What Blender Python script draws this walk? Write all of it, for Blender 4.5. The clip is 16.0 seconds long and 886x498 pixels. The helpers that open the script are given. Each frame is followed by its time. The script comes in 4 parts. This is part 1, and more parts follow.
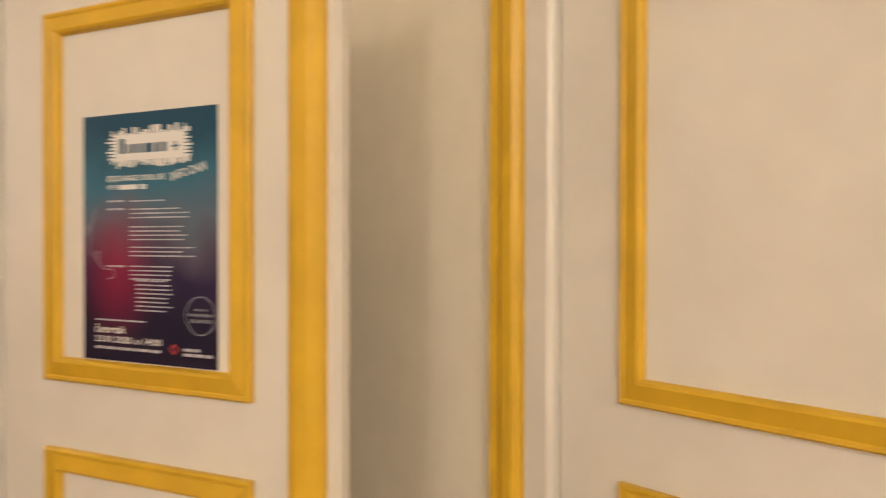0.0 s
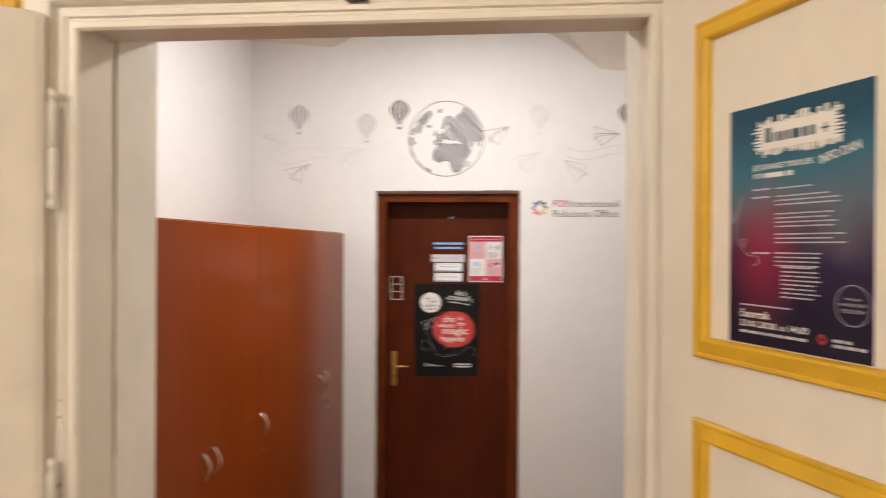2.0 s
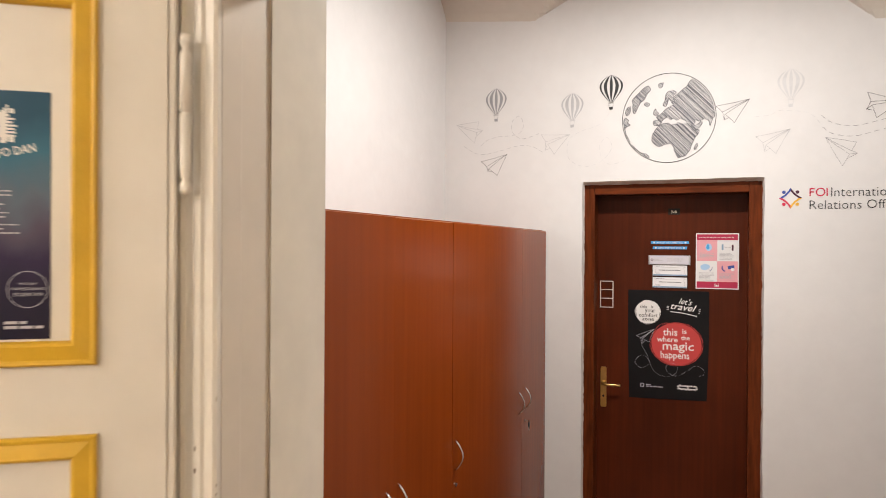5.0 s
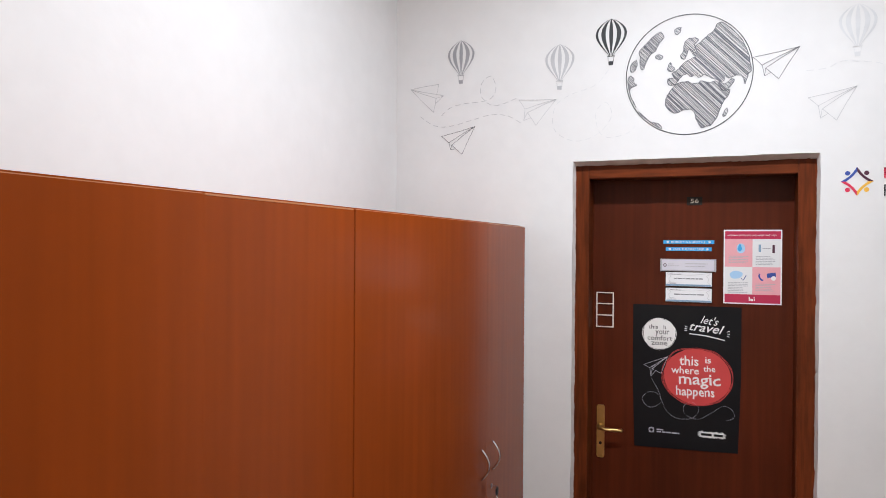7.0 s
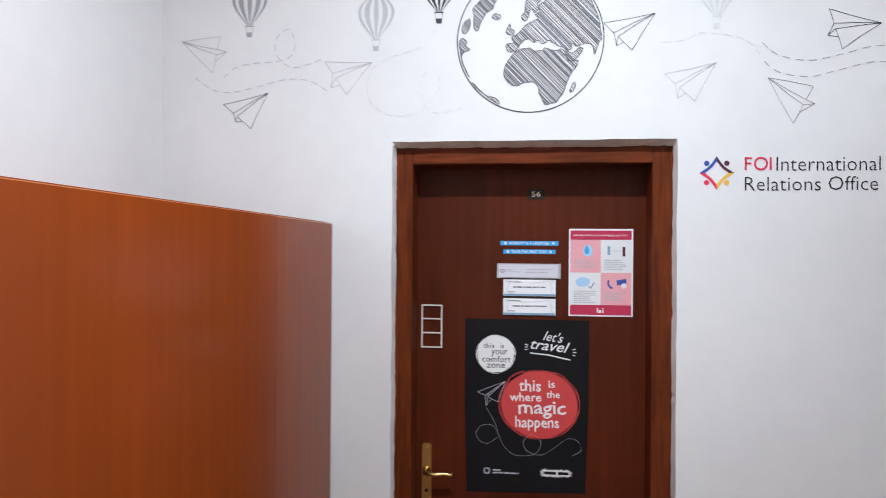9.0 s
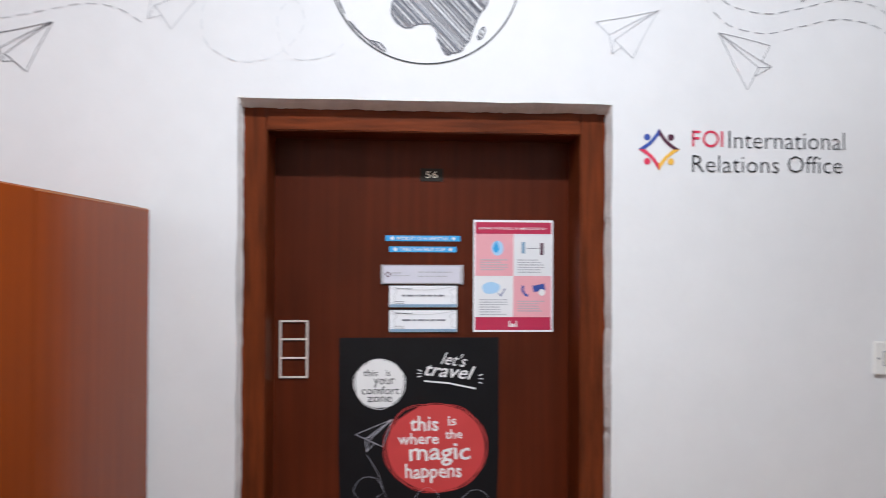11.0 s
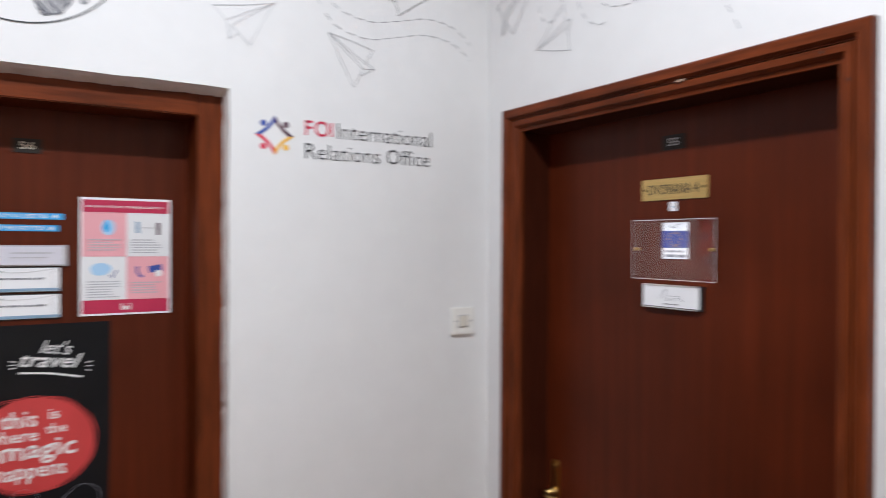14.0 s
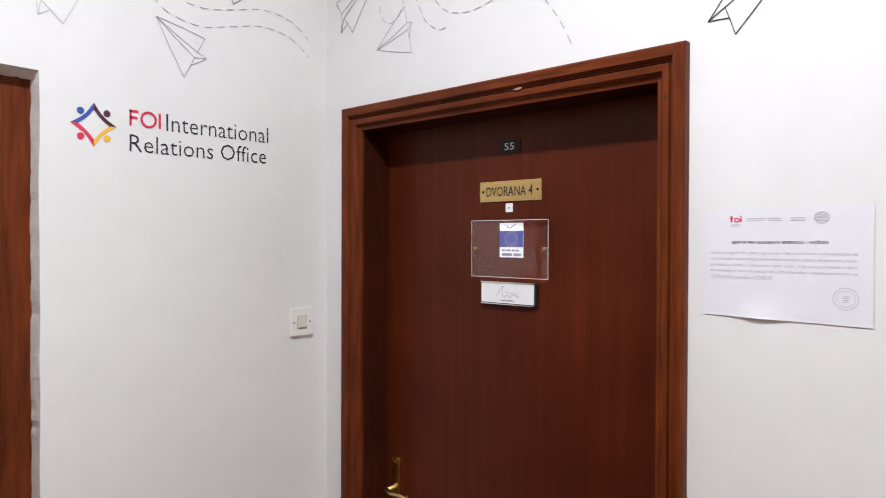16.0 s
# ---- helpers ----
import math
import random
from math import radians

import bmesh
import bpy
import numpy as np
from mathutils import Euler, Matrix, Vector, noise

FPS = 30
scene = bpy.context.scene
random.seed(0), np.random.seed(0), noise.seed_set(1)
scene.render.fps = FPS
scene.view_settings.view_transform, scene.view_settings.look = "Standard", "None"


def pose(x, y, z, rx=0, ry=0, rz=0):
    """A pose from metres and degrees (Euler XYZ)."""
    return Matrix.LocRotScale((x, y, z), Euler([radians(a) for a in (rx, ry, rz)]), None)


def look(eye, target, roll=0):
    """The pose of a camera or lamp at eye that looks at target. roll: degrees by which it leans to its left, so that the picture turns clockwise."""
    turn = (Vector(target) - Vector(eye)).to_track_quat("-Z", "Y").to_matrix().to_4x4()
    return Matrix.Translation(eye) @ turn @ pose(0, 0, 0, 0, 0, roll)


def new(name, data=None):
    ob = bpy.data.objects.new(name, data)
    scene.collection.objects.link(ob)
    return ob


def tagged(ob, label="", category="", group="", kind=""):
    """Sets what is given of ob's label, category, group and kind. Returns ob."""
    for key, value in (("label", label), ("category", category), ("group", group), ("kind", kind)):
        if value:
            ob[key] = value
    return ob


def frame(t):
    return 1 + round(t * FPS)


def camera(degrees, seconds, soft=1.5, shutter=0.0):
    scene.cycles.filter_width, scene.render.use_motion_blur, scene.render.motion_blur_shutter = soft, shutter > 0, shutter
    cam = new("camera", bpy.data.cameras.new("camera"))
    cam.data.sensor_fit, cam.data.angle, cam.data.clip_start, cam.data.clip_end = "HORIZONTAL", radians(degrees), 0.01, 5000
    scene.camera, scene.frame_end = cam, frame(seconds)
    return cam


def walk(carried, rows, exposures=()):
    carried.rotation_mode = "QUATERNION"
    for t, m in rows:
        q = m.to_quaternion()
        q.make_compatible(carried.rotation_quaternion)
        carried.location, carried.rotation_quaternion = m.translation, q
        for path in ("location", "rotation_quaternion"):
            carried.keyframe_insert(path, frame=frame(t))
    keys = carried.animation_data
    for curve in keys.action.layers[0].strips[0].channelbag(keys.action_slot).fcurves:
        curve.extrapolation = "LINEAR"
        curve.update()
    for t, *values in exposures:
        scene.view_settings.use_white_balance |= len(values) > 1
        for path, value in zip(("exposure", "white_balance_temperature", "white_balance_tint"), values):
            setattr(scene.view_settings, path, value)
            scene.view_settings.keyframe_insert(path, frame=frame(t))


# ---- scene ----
cam = camera(64.6, 16.0, soft=0.9, shutter=0.5)

PATH = [
    (0, (-0.026, 0.128, 1.798), (1.335, 1.594, 1.78), 0.1),
    (0.5, (-0.048, 0.131, 1.79), (0.974, 1.85, 1.778), 0.3),
    (1, (-0.057, 0.131, 1.782), (0.58, 2.027, 1.773), 0.3),
    (1.5, (-0.06, 0.127, 1.776), (0.17, 2.113, 1.767), 0.3),
    (2, (-0.057, 0.117, 1.77), (-0.241, 2.109, 1.762), 0.3),
    (2.5, (-0.05, 0.121, 1.777), (-0.636, 2.033, 1.766), 0.3),
    (3, (-0.041, 0.119, 1.781), (-0.74, 1.993, 1.766), 0.6),
    (3.5, (-0.032, 0.129, 1.78), (-0.732, 2.002, 1.764), 0.6),
    (4, (-0.028, 0.167, 1.784), (-0.739, 2.036, 1.766), 0.6),
    (4.5, (-0.12, 0.345, 1.775), (-0.832, 2.214, 1.759), 0.6),
    (5, (-0.236, 0.615, 1.765), (-0.947, 2.484, 1.755), 0.3),
    (7.5, (-0.372, 1.792, 1.773), (-1.09, 3.659, 1.761), 0.4),
    (8, (-0.415, 1.981, 1.78), (-1.043, 3.879, 1.767), 0.4),
    (8.5, (-0.442, 2.071, 1.781), (-0.862, 4.026, 1.771), 0.4),
    (8.7, (-0.44, 2.117, 1.773), (-0.774, 4.089, 1.769), 0.4),
    (10.8, (-0.515, 2.752, 1.744), (-0.47, 4.751, 1.762), 0.4),
    (11, (-0.509, 2.777, 1.744), (-0.377, 4.773, 1.761), 0.3),
    (11.5, (-0.5, 2.788, 1.755), (-0.118, 4.751, 1.751), 0.3),
    (12, (-0.485, 2.755, 1.739), (-0.023, 4.701, 1.749), 0.2),
    (12.5, (-0.475, 2.721, 1.729), (-0.011, 4.666, 1.745), 0.2),
    (13, (-0.463, 2.697, 1.727), (-0.002, 4.643, 1.741), 0.2),
    (13.5, (-0.46, 2.682, 1.747), (0.225, 4.561, 1.729), 0.4),
    (14, (-0.459, 2.674, 1.725), (0.598, 4.372, 1.711), 0.3),
    (14.5, (-0.483, 2.688, 1.723), (0.916, 4.117, 1.707), 0.2),
    (15, (-0.505, 2.697, 1.722), (0.988, 4.027, 1.699), 0.1),
    (15.5, (-0.512, 2.708, 1.726), (0.98, 4.04, 1.705), 0.2),
    (16, (-0.506, 2.715, 1.733), (0.947, 4.089, 1.711), 0.2),
]
EXPOSURES = [(0.0, -0.14, 6850, 10), (1.2, -0.12, 6700, 10), (2.6, -0.06, 6430, 9), (5.0, -0.03, 6450, 9), (7.3, -0.02, 5500, 6), (8.5, -0.02, 5330, 5),
             (11.0, 0.0, 5400, 6), (12.0, -0.02, 5510, 6), (13.0, -0.03, 5510, 6), (13.5, -0.08, 5510, 6), (14.0, -0.12, 5510, 6), (14.5, -0.02, 5510, 6), (15.2, 0.02, 5500, 6), (16.0, 0.02, 5660, 6)]

walk(cam, [(t, look(eye, aim, roll)) for t, eye, aim, roll in PATH], EXPOSURES)

# ---- world and lamps ----
world = bpy.data.worlds.new("world")
scene.world = world
world.use_nodes = True
world.node_tree.nodes["Background"].inputs[0].default_value = (1, 0.9, 0.8, 1)
world.node_tree.nodes["Background"].inputs[1].default_value = 0.02


def bulb(name, place, watts, colour, radius):
    data = bpy.data.lights.new(name, "POINT")
    data.energy, data.color, data.shadow_soft_size = watts, colour, radius
    ob = new(name, data)
    ob.location = place
    return ob


def round_panel(name, place, watts, colour, size):
    """A flat round ceiling luminaire that shines downwards."""
    data = bpy.data.lights.new(name, "AREA")
    data.shape, data.size, data.energy, data.color = "DISK", size, watts, colour
    ob = new(name, data)
    ob.location = place
    return ob


LAMP_IN = (-0.36, 3.16, 3.20)
LAMP_OUT = (-1.20, -2.20, 2.95)
# Added fill lamp, out of view, to brighten the wall beside the open leaf.
FILL_OUT = (-2.75, -1.00, 2.95)
round_panel("vestibule_light", (LAMP_IN[0], LAMP_IN[1], LAMP_IN[2] - 0.012), 57, (1.0, 0.95, 0.90), 0.15)
bulb("unseen_corridor_bulb", LAMP_OUT, 126, (1.0, 0.915, 0.845), 0.18)
bulb("unseen_corridor_bulb", FILL_OUT, 64, (1.0, 0.90, 0.81), 0.20)


# ---- materials ----
def material(name, colour, rough=0.5, metal=0.0, grain=None, bump=0.0, bump_scale=60.0, mix=0.12, spots=0.0, spots_scale=3.0,
             coat=0.0, emit=0.0, spec=0.5):
    """Principled paint, wood or metal with a fine grain, a broad stain and a relief, all in object coordinates."""
    m = bpy.data.materials.new(name)
    m.use_nodes = True
    nodes, links = m.node_tree.nodes, m.node_tree.links
    b = nodes["Principled BSDF"]
    b.inputs["Roughness"].default_value, b.inputs["Metallic"].default_value = rough, metal
    b.inputs["Coat Weight"].default_value, b.inputs["Coat Roughness"].default_value = coat, 0.12
    b.inputs["Specular IOR Level"].default_value = spec
    if emit:
        b.inputs["Emission Color"].default_value, b.inputs["Emission Strength"].default_value = (*colour, 1), emit
    where = nodes.new("ShaderNodeNewGeometry")
    scale = nodes.new("ShaderNodeVectorMath")
    scale.operation = "MULTIPLY"
    scale.inputs[1].default_value = grain or (14, 14, 14)
    links.new(where.outputs["Position"], scale.inputs[0])
    fine = nodes.new("ShaderNodeTexNoise")
    fine.inputs["Scale"].default_value, fine.inputs["Detail"].default_value = 1.0, 6
    links.new(scale.outputs[0], fine.inputs["Vector"])
    broad = nodes.new("ShaderNodeTexNoise")
    broad.inputs["Scale"].default_value, broad.inputs["Detail"].default_value = spots_scale, 4
    links.new(where.outputs["Position"], broad.inputs["Vector"])
    ramp = nodes.new("ShaderNodeMapRange")
    ramp.inputs[1].default_value, ramp.inputs[2].default_value = 0.25, 0.75
    ramp.inputs[3].default_value, ramp.inputs[4].default_value = 1 - mix, 1 + mix
    links.new(fine.outputs[0], ramp.inputs[0])
    ramp2 = nodes.new("ShaderNodeMapRange")
    ramp2.inputs[1].default_value, ramp2.inputs[2].default_value = 0.3, 0.7
    ramp2.inputs[3].default_value, ramp2.inputs[4].default_value = 1 - spots, 1 + spots * 0.5
    links.new(broad.outputs[0], ramp2.inputs[0])
    times = nodes.new("ShaderNodeMath")
    times.operation = "MULTIPLY"
    links.new(ramp.outputs[0], times.inputs[0])
    links.new(ramp2.outputs[0], times.inputs[1])
    tint = nodes.new("ShaderNodeVectorMath")
    tint.operation = "SCALE"
    tint.inputs[0].default_value = colour
    links.new(times.outputs[0], tint.inputs["Scale"])
    links.new(tint.outputs[0], b.inputs["Base Color"])
    if bump:
        relief = nodes.new("ShaderNodeTexNoise")
        relief.inputs["Scale"].default_value, relief.inputs["Detail"].default_value = bump_scale, 5
        links.new(where.outputs["Position"], relief.inputs["Vector"])
        bn = nodes.new("ShaderNodeBump")
        bn.inputs["Strength"].default_value, bn.inputs["Distance"].default_value = bump, 0.004
        links.new(relief.outputs[0], bn.inputs["Height"])
        links.new(bn.outputs[0], b.inputs["Normal"])
    return m


PLASTER = material("wall_plaster", (0.715, 0.705, 0.70), 0.75, mix=0.02, spots=0.035, spots_scale=1.6, bump=0.22, bump_scale=22)
PLASTER_OLD = material("worn_plaster", (0.74, 0.69, 0.60), 0.8, mix=0.05, spots=0.08, bump=0.16, bump_scale=16)
CORRIDOR = material("corridor_plaster", (0.86, 0.80, 0.68), 0.75, mix=0.03, spots=0.05, spots_scale=2.5, bump=0.25, bump_scale=24)
PALE_CHIP = material("chipped_varnish", (0.36, 0.24, 0.17), 0.9, mix=0.3, spots=0.22, spots_scale=14, bump=0.6, bump_scale=70)
PLASTER_LIP = material("plaster_lip", (0.74, 0.71, 0.68), 0.85, mix=0.10, spots=0.10, spots_scale=20, bump=0.7, bump_scale=80)
CHIPPED = material("bare_wood_chip", (0.16, 0.095, 0.055), 0.85, mix=0.25, spots=0.2, spots_scale=40)
CEILING = material("ceiling_plaster", (0.68, 0.63, 0.56), 0.85, mix=0.03, spots=0.05, bump=0.2, bump_scale=18)
ENAMEL = material("white_enamel", (0.75, 0.715, 0.66), 0.33, mix=0.03, spots=0.05, spots_scale=5, bump=0.16, bump_scale=26)
GLOSS = material("gloss_enamel", (0.70, 0.63, 0.54), 0.42, mix=0.03, spots=0.06, spots_scale=5, bump=0.06, bump_scale=14)
OCHRE = material("ochre_paint", (0.68, 0.415, 0.030), 0.4, mix=0.07, spots=0.08, spots_scale=7, bump=0.3, bump_scale=60)
DARKWOOD = material("dark_veneer", (0.076, 0.0132, 0.0035), 0.36, grain=(44, 44, 1.6), mix=0.22, spots=0.26, spots_scale=3.0, bump=0.06,
                    bump_scale=120, spec=0.14)
FRAMEWOOD = material("frame_wood", (0.115, 0.0245, 0.0058), 0.38, grain=(75, 75, 7), mix=0.44, spots=0.2, spots_scale=4, bump=0.2,
                     bump_scale=90, spec=0.12)
RAILWOOD = material("rail_wood", (0.115, 0.0245, 0.0058), 0.38, grain=(7, 75, 75), mix=0.44, spots=0.2, spots_scale=4, bump=0.2,
                    bump_scale=90, spec=0.12)
RAILWOOD_B = material("side_rail_wood", (0.115, 0.0245, 0.0058), 0.38, grain=(75, 7, 75), mix=0.44, spots=0.2, spots_scale=4, bump=0.2,
                      bump_scale=90, spec=0.12)
# Frame wood darkened: the shade inside the reveal is put into its colour.
SHADEDWOOD = material("shaded_lining_wood", (0.040, 0.0085, 0.0035), 0.45, grain=(75, 75, 7), mix=0.3, spots=0.15, bump=0.15, bump_scale=90, spec=0.12)
CHERRY = material("cherry_laminate", (0.230, 0.0440, 0.0052), 0.22, grain=(34, 34, 1.2), mix=0.09, spots=0.10, spots_scale=2.2, bump=0.006,
                  bump_scale=60, spec=0.12)
CHERRY_EDGE = material("cherry_edge", (0.42, 0.17, 0.06), 0.4, mix=0.1)
BRASS = material("brass", (0.62, 0.43, 0.16), 0.28, 1.0, mix=0.08, spots=0.12, spots_scale=30)
PLATE_BRASS = material("brass_plate", (0.72, 0.52, 0.20), 0.38, 1.0, grain=(12, 12, 160), mix=0.08)
CHROME = material("chrome", (0.72, 0.70, 0.68), 0.2, 1.0, mix=0.03)
ALU = material("aluminium", (0.78, 0.73, 0.68), 0.45, 0.5, mix=0.04)
BLACKP = material("black_plastic", (0.012, 0.012, 0.013), 0.4)
DARKSIGN = material("dark_sign", (0.020, 0.016, 0.012), 0.5, spec=0.2)
IVORY = material("ivory_figures", (0.80, 0.74, 0.60), 0.5, mix=0.02)
SWITCH = material("switch_plastic", (0.78, 0.76, 0.72), 0.35, mix=0.02)
ROCKER = material("rocker_plastic", (0.66, 0.62, 0.54), 0.35, mix=0.02)
PAPER = material("white_paper", (0.70, 0.69, 0.74), 0.6, mix=0.02, bump=0.05, bump_scale=12)
CARD = material("laminated_paper", (0.82, 0.82, 0.84), 0.25, mix=0.02)
SATIN = material("satin_grey_metal", (0.42, 0.42, 0.45), 0.35, 0.3, mix=0.05)
HOLDER_CARD = material("glossy_strip", (0.62, 0.61, 0.68), 0.15, mix=0.03)
INK = material("black_vinyl", (0.015, 0.015, 0.018), 0.5)
INK_SOFT = material("dark_grey_vinyl", (0.075, 0.075, 0.09), 0.5)
GREY1 = material("grey_vinyl", (0.32, 0.32, 0.335), 0.5)
GREY2 = material("light_grey_vinyl", (0.47, 0.47, 0.485), 0.5)
GREY3 = material("pale_grey_vinyl", (0.61, 0.61, 0.62), 0.5)
HATCH = material("hatching_vinyl", (0.115, 0.115, 0.14), 0.5, mix=0.3, spots=0.3, spots_scale=9)
POSTERBLACK = material("black_poster", (0.0065, 0.0065, 0.008), 0.42, mix=0.15, bump=0.06, bump_scale=8, spec=0.16)
POSTERWHITE = material("printed_white", (0.78, 0.77, 0.76), 0.45, mix=0.02)
POSTERRED = material("printed_red", (0.52, 0.045, 0.045), 0.45, mix=0.06)
CRIMSON = material("printed_crimson", (0.44, 0.015, 0.07), 0.35, mix=0.04)
PINK = material("printed_pink", (0.74, 0.36, 0.40), 0.3, mix=0.03)
PALE = material("printed_pale", (0.74, 0.74, 0.75), 0.3, mix=0.02)
SKY = material("printed_sky_blue", (0.06, 0.36, 0.72), 0.35, mix=0.03)
ICE = material("printed_ice_blue", (0.38, 0.58, 0.80), 0.35, mix=0.03)
NAVY = material("printed_navy", (0.03, 0.05, 0.25), 0.4, mix=0.04)
STEEL = material("printed_steel_blue", (0.22, 0.34, 0.47), 0.4, mix=0.04)
DEEPBLUE = material("printed_deep_blue", (0.04, 0.10, 0.17), 0.4, mix=0.04)
TEXTGREY = material("printed_grey", (0.20, 0.20, 0.22), 0.5)
TEXTMID = material("printed_mid_grey", (0.42, 0.42, 0.45), 0.5)
PURPLE = material("vinyl_plum", (0.06, 0.008, 0.03), 0.5)
BLUE = material("vinyl_blue", (0.035, 0.07, 0.32), 0.5)
RED = material("vinyl_crimson", (0.58, 0.02, 0.07), 0.5)
YELLOW = material("vinyl_yellow", (0.75, 0.42, 0.04), 0.5)
TEXTWHITE = material("pale_print", (0.50, 0.50, 0.56), 0.5)
FLOORMAT = material("brown_wooden_floor", (0.17, 0.085, 0.042), 0.38, grain=(30, 2.0, 30), mix=0.25, spots=0.18, spots_scale=3, bump=0.1, bump_scale=40)
OPAL = material("opal_glass", (1.0, 0.88, 0.72), 0.3, emit=4.0)


def glass_material():
    m = bpy.data.materials.new("acrylic")
    m.use_nodes = True
    b = m.node_tree.nodes["Principled BSDF"]
    b.inputs["Transmission Weight"].default_value, b.inputs["Roughness"].default_value, b.inputs["IOR"].default_value = 1.0, 0.04, 1.45
    b.inputs["Base Color"].default_value = (0.96, 0.95, 0.94, 1)
    return m


ACRYLIC = glass_material()


def poster_material():
    """Night-sky print: teal above, a crimson glow in the middle, near-black violet below."""
    m = bpy.data.materials.new("poster_print")
    m.use_nodes = True
    nodes, links = m.node_tree.nodes, m.node_tree.links
    b = nodes["Principled BSDF"]
    b.inputs["Roughness"].default_value, b.inputs["Specular IOR Level"].default_value = 0.38, 0.25
    tex = nodes.new("ShaderNodeTexCoord")
    sep = nodes.new("ShaderNodeSeparateXYZ")
    links.new(tex.outputs["Generated"], sep.inputs[0])
    cloud = nodes.new("ShaderNodeTexNoise")
    cloud.inputs["Scale"].default_value, cloud.inputs["Detail"].default_value = 2.6, 5
    links.new(tex.outputs["Generated"], cloud.inputs["Vector"])
    shift = nodes.new("ShaderNodeMath")
    shift.operation = "MULTIPLY_ADD"
    shift.inputs[1].default_value = 0.34
    links.new(cloud.outputs[0], shift.inputs[0])
    links.new(sep.outputs["Y"], shift.inputs[2])
    ramp = nodes.new("ShaderNodeValToRGB")
    links.new(shift.outputs[0], ramp.inputs[0])
    stops = [(0.0, (0.009, 0.006, 0.020)), (0.36, (0.012, 0.009, 0.032)), (0.50, (0.026, 0.016, 0.060)), (0.62, (0.085, 0.070, 0.115)),
             (0.74, (0.105, 0.140, 0.195)), (0.90, (0.038, 0.150, 0.235)), (1.10, (0.014, 0.070, 0.130))]
    ramp.color_ramp.elements.remove(ramp.color_ramp.elements[1])
    for n, (at, c) in enumerate(stops):
        e = ramp.color_ramp.elements[0] if n == 0 else ramp.color_ramp.elements.new(min(at / 1.17, 1))
        e.position, e.color = min(at / 1.17, 1), (*c, 1)
    scaled = nodes.new("ShaderNodeMath")
    scaled.operation = "DIVIDE"
    scaled.inputs[1].default_value = 1.17
    links.new(shift.outputs[0], scaled.inputs[0])
    links.new(scaled.outputs[0], ramp.inputs[0])
    far = nodes.new("ShaderNodeVectorMath")
    far.operation = "DISTANCE"
    far.inputs[1].default_value = (0.27, 0.38, 0.0)
    flat = nodes.new("ShaderNodeVectorMath")
    flat.operation = "MULTIPLY"
    flat.inputs[1].default_value = (1, 1, 0)
    links.new(tex.outputs["Generated"], flat.inputs[0])
    links.new(flat.outputs[0], far.inputs[0])
    glow = nodes.new("ShaderNodeMapRange")
    glow.interpolation_type = "SMOOTHSTEP"
    glow.inputs[1].default_value, glow.inputs[2].default_value = 0.36, 0.0
    glow.inputs[3].default_value, glow.inputs[4].default_value = 0.0, 0.7
    links.new(far.outputs["Value"], glow.inputs[0])
    blend = nodes.new("ShaderNodeMix")
    blend.data_type = "RGBA"
    blend.inputs["B"].default_value = (0.30, 0.014, 0.055, 1)
    links.new(glow.outputs[0], blend.inputs["Factor"])
    links.new(ramp.outputs[0], blend.inputs["A"])
    links.new(blend.outputs["Result"], b.inputs["Base Color"])
    return m


POSTERSKY = poster_material()


# ---- building blocks ----
def link(name, bm, mat, m=None, smooth=False):
    me = bpy.data.meshes.new(name)
    bmesh.ops.recalc_face_normals(bm, faces=bm.faces)
    bm.to_mesh(me)
    bm.free()
    me.materials.append(mat)
    if smooth:
        for p in me.polygons:
            p.use_smooth = True
    ob = new(name, me)
    if m is not None:
        ob.matrix_world = m
    return ob


def part(name, bm, mat, parent, label="", smooth=False):
    ob = link(name, bm, mat, None, smooth)
    ob.parent = parent
    if label:
        ob["label"] = label
    return ob


def thing(name, m, label, category, group="", kind=""):
    ob = new(name)
    ob.empty_display_size = 0.05
    ob.matrix_world = m
    return tagged(ob, label, category, group, kind)


def box(bm, x0, y0, z0, x1, y1, z1, bevel=0.0):
    made = bmesh.ops.create_cube(bm, size=1, matrix=Matrix.LocRotScale(((x0 + x1) / 2, (y0 + y1) / 2, (z0 + z1) / 2), None,
                                                                       (abs(x1 - x0), abs(y1 - y0), abs(z1 - z0))))
    if bevel:
        edges = list({e for v in made["verts"] for e in v.link_edges})
        bmesh.ops.bevel(bm, geom=edges, offset=bevel, segments=2, affect="EDGES")
    return bm


def cuboid(*a, bevel=0.0):
    return box(bmesh.new(), *a, bevel=bevel)


def prism(bm, points, y0, y1):
    """A polygon in x and z, pushed through from y0 to y1."""
    a = [bm.verts.new((x, y0, z)) for x, z in points]
    b = [bm.verts.new((x, y1, z)) for x, z in points]
    bm.faces.new(a)
    bm.faces.new(b[::-1])
    n = len(points)
    for i in range(n):
        bm.faces.new((a[i], b[i], b[(i + 1) % n], a[(i + 1) % n]))
    return bm


def sweep(bm, x0, z0, x1, z1, profile, closed):
    """A mitred frame round an opening: profile points are (inset, height towards -y). closed: four sides, else no sill."""
    rings = []
    for d, h in profile:
        pts = [(x0 + d, z0 + (d if closed else 0)), (x0 + d, z1 - d), (x1 - d, z1 - d), (x1 - d, z0 + (d if closed else 0))]
        rings.append([bm.verts.new((x, -h, z)) for x, z in pts])
    n = len(rings)
    for i in range(n):
        a, b = rings[i], rings[(i + 1) % n]
        for k in range(4 if closed else 3):
            bm.faces.new((a[k], a[(k + 1) % 4], b[(k + 1) % 4], b[k]))
    if not closed:
        bm.faces.new([r[0] for r in rings])
        bm.faces.new([r[3] for r in rings][::-1])
    return bm


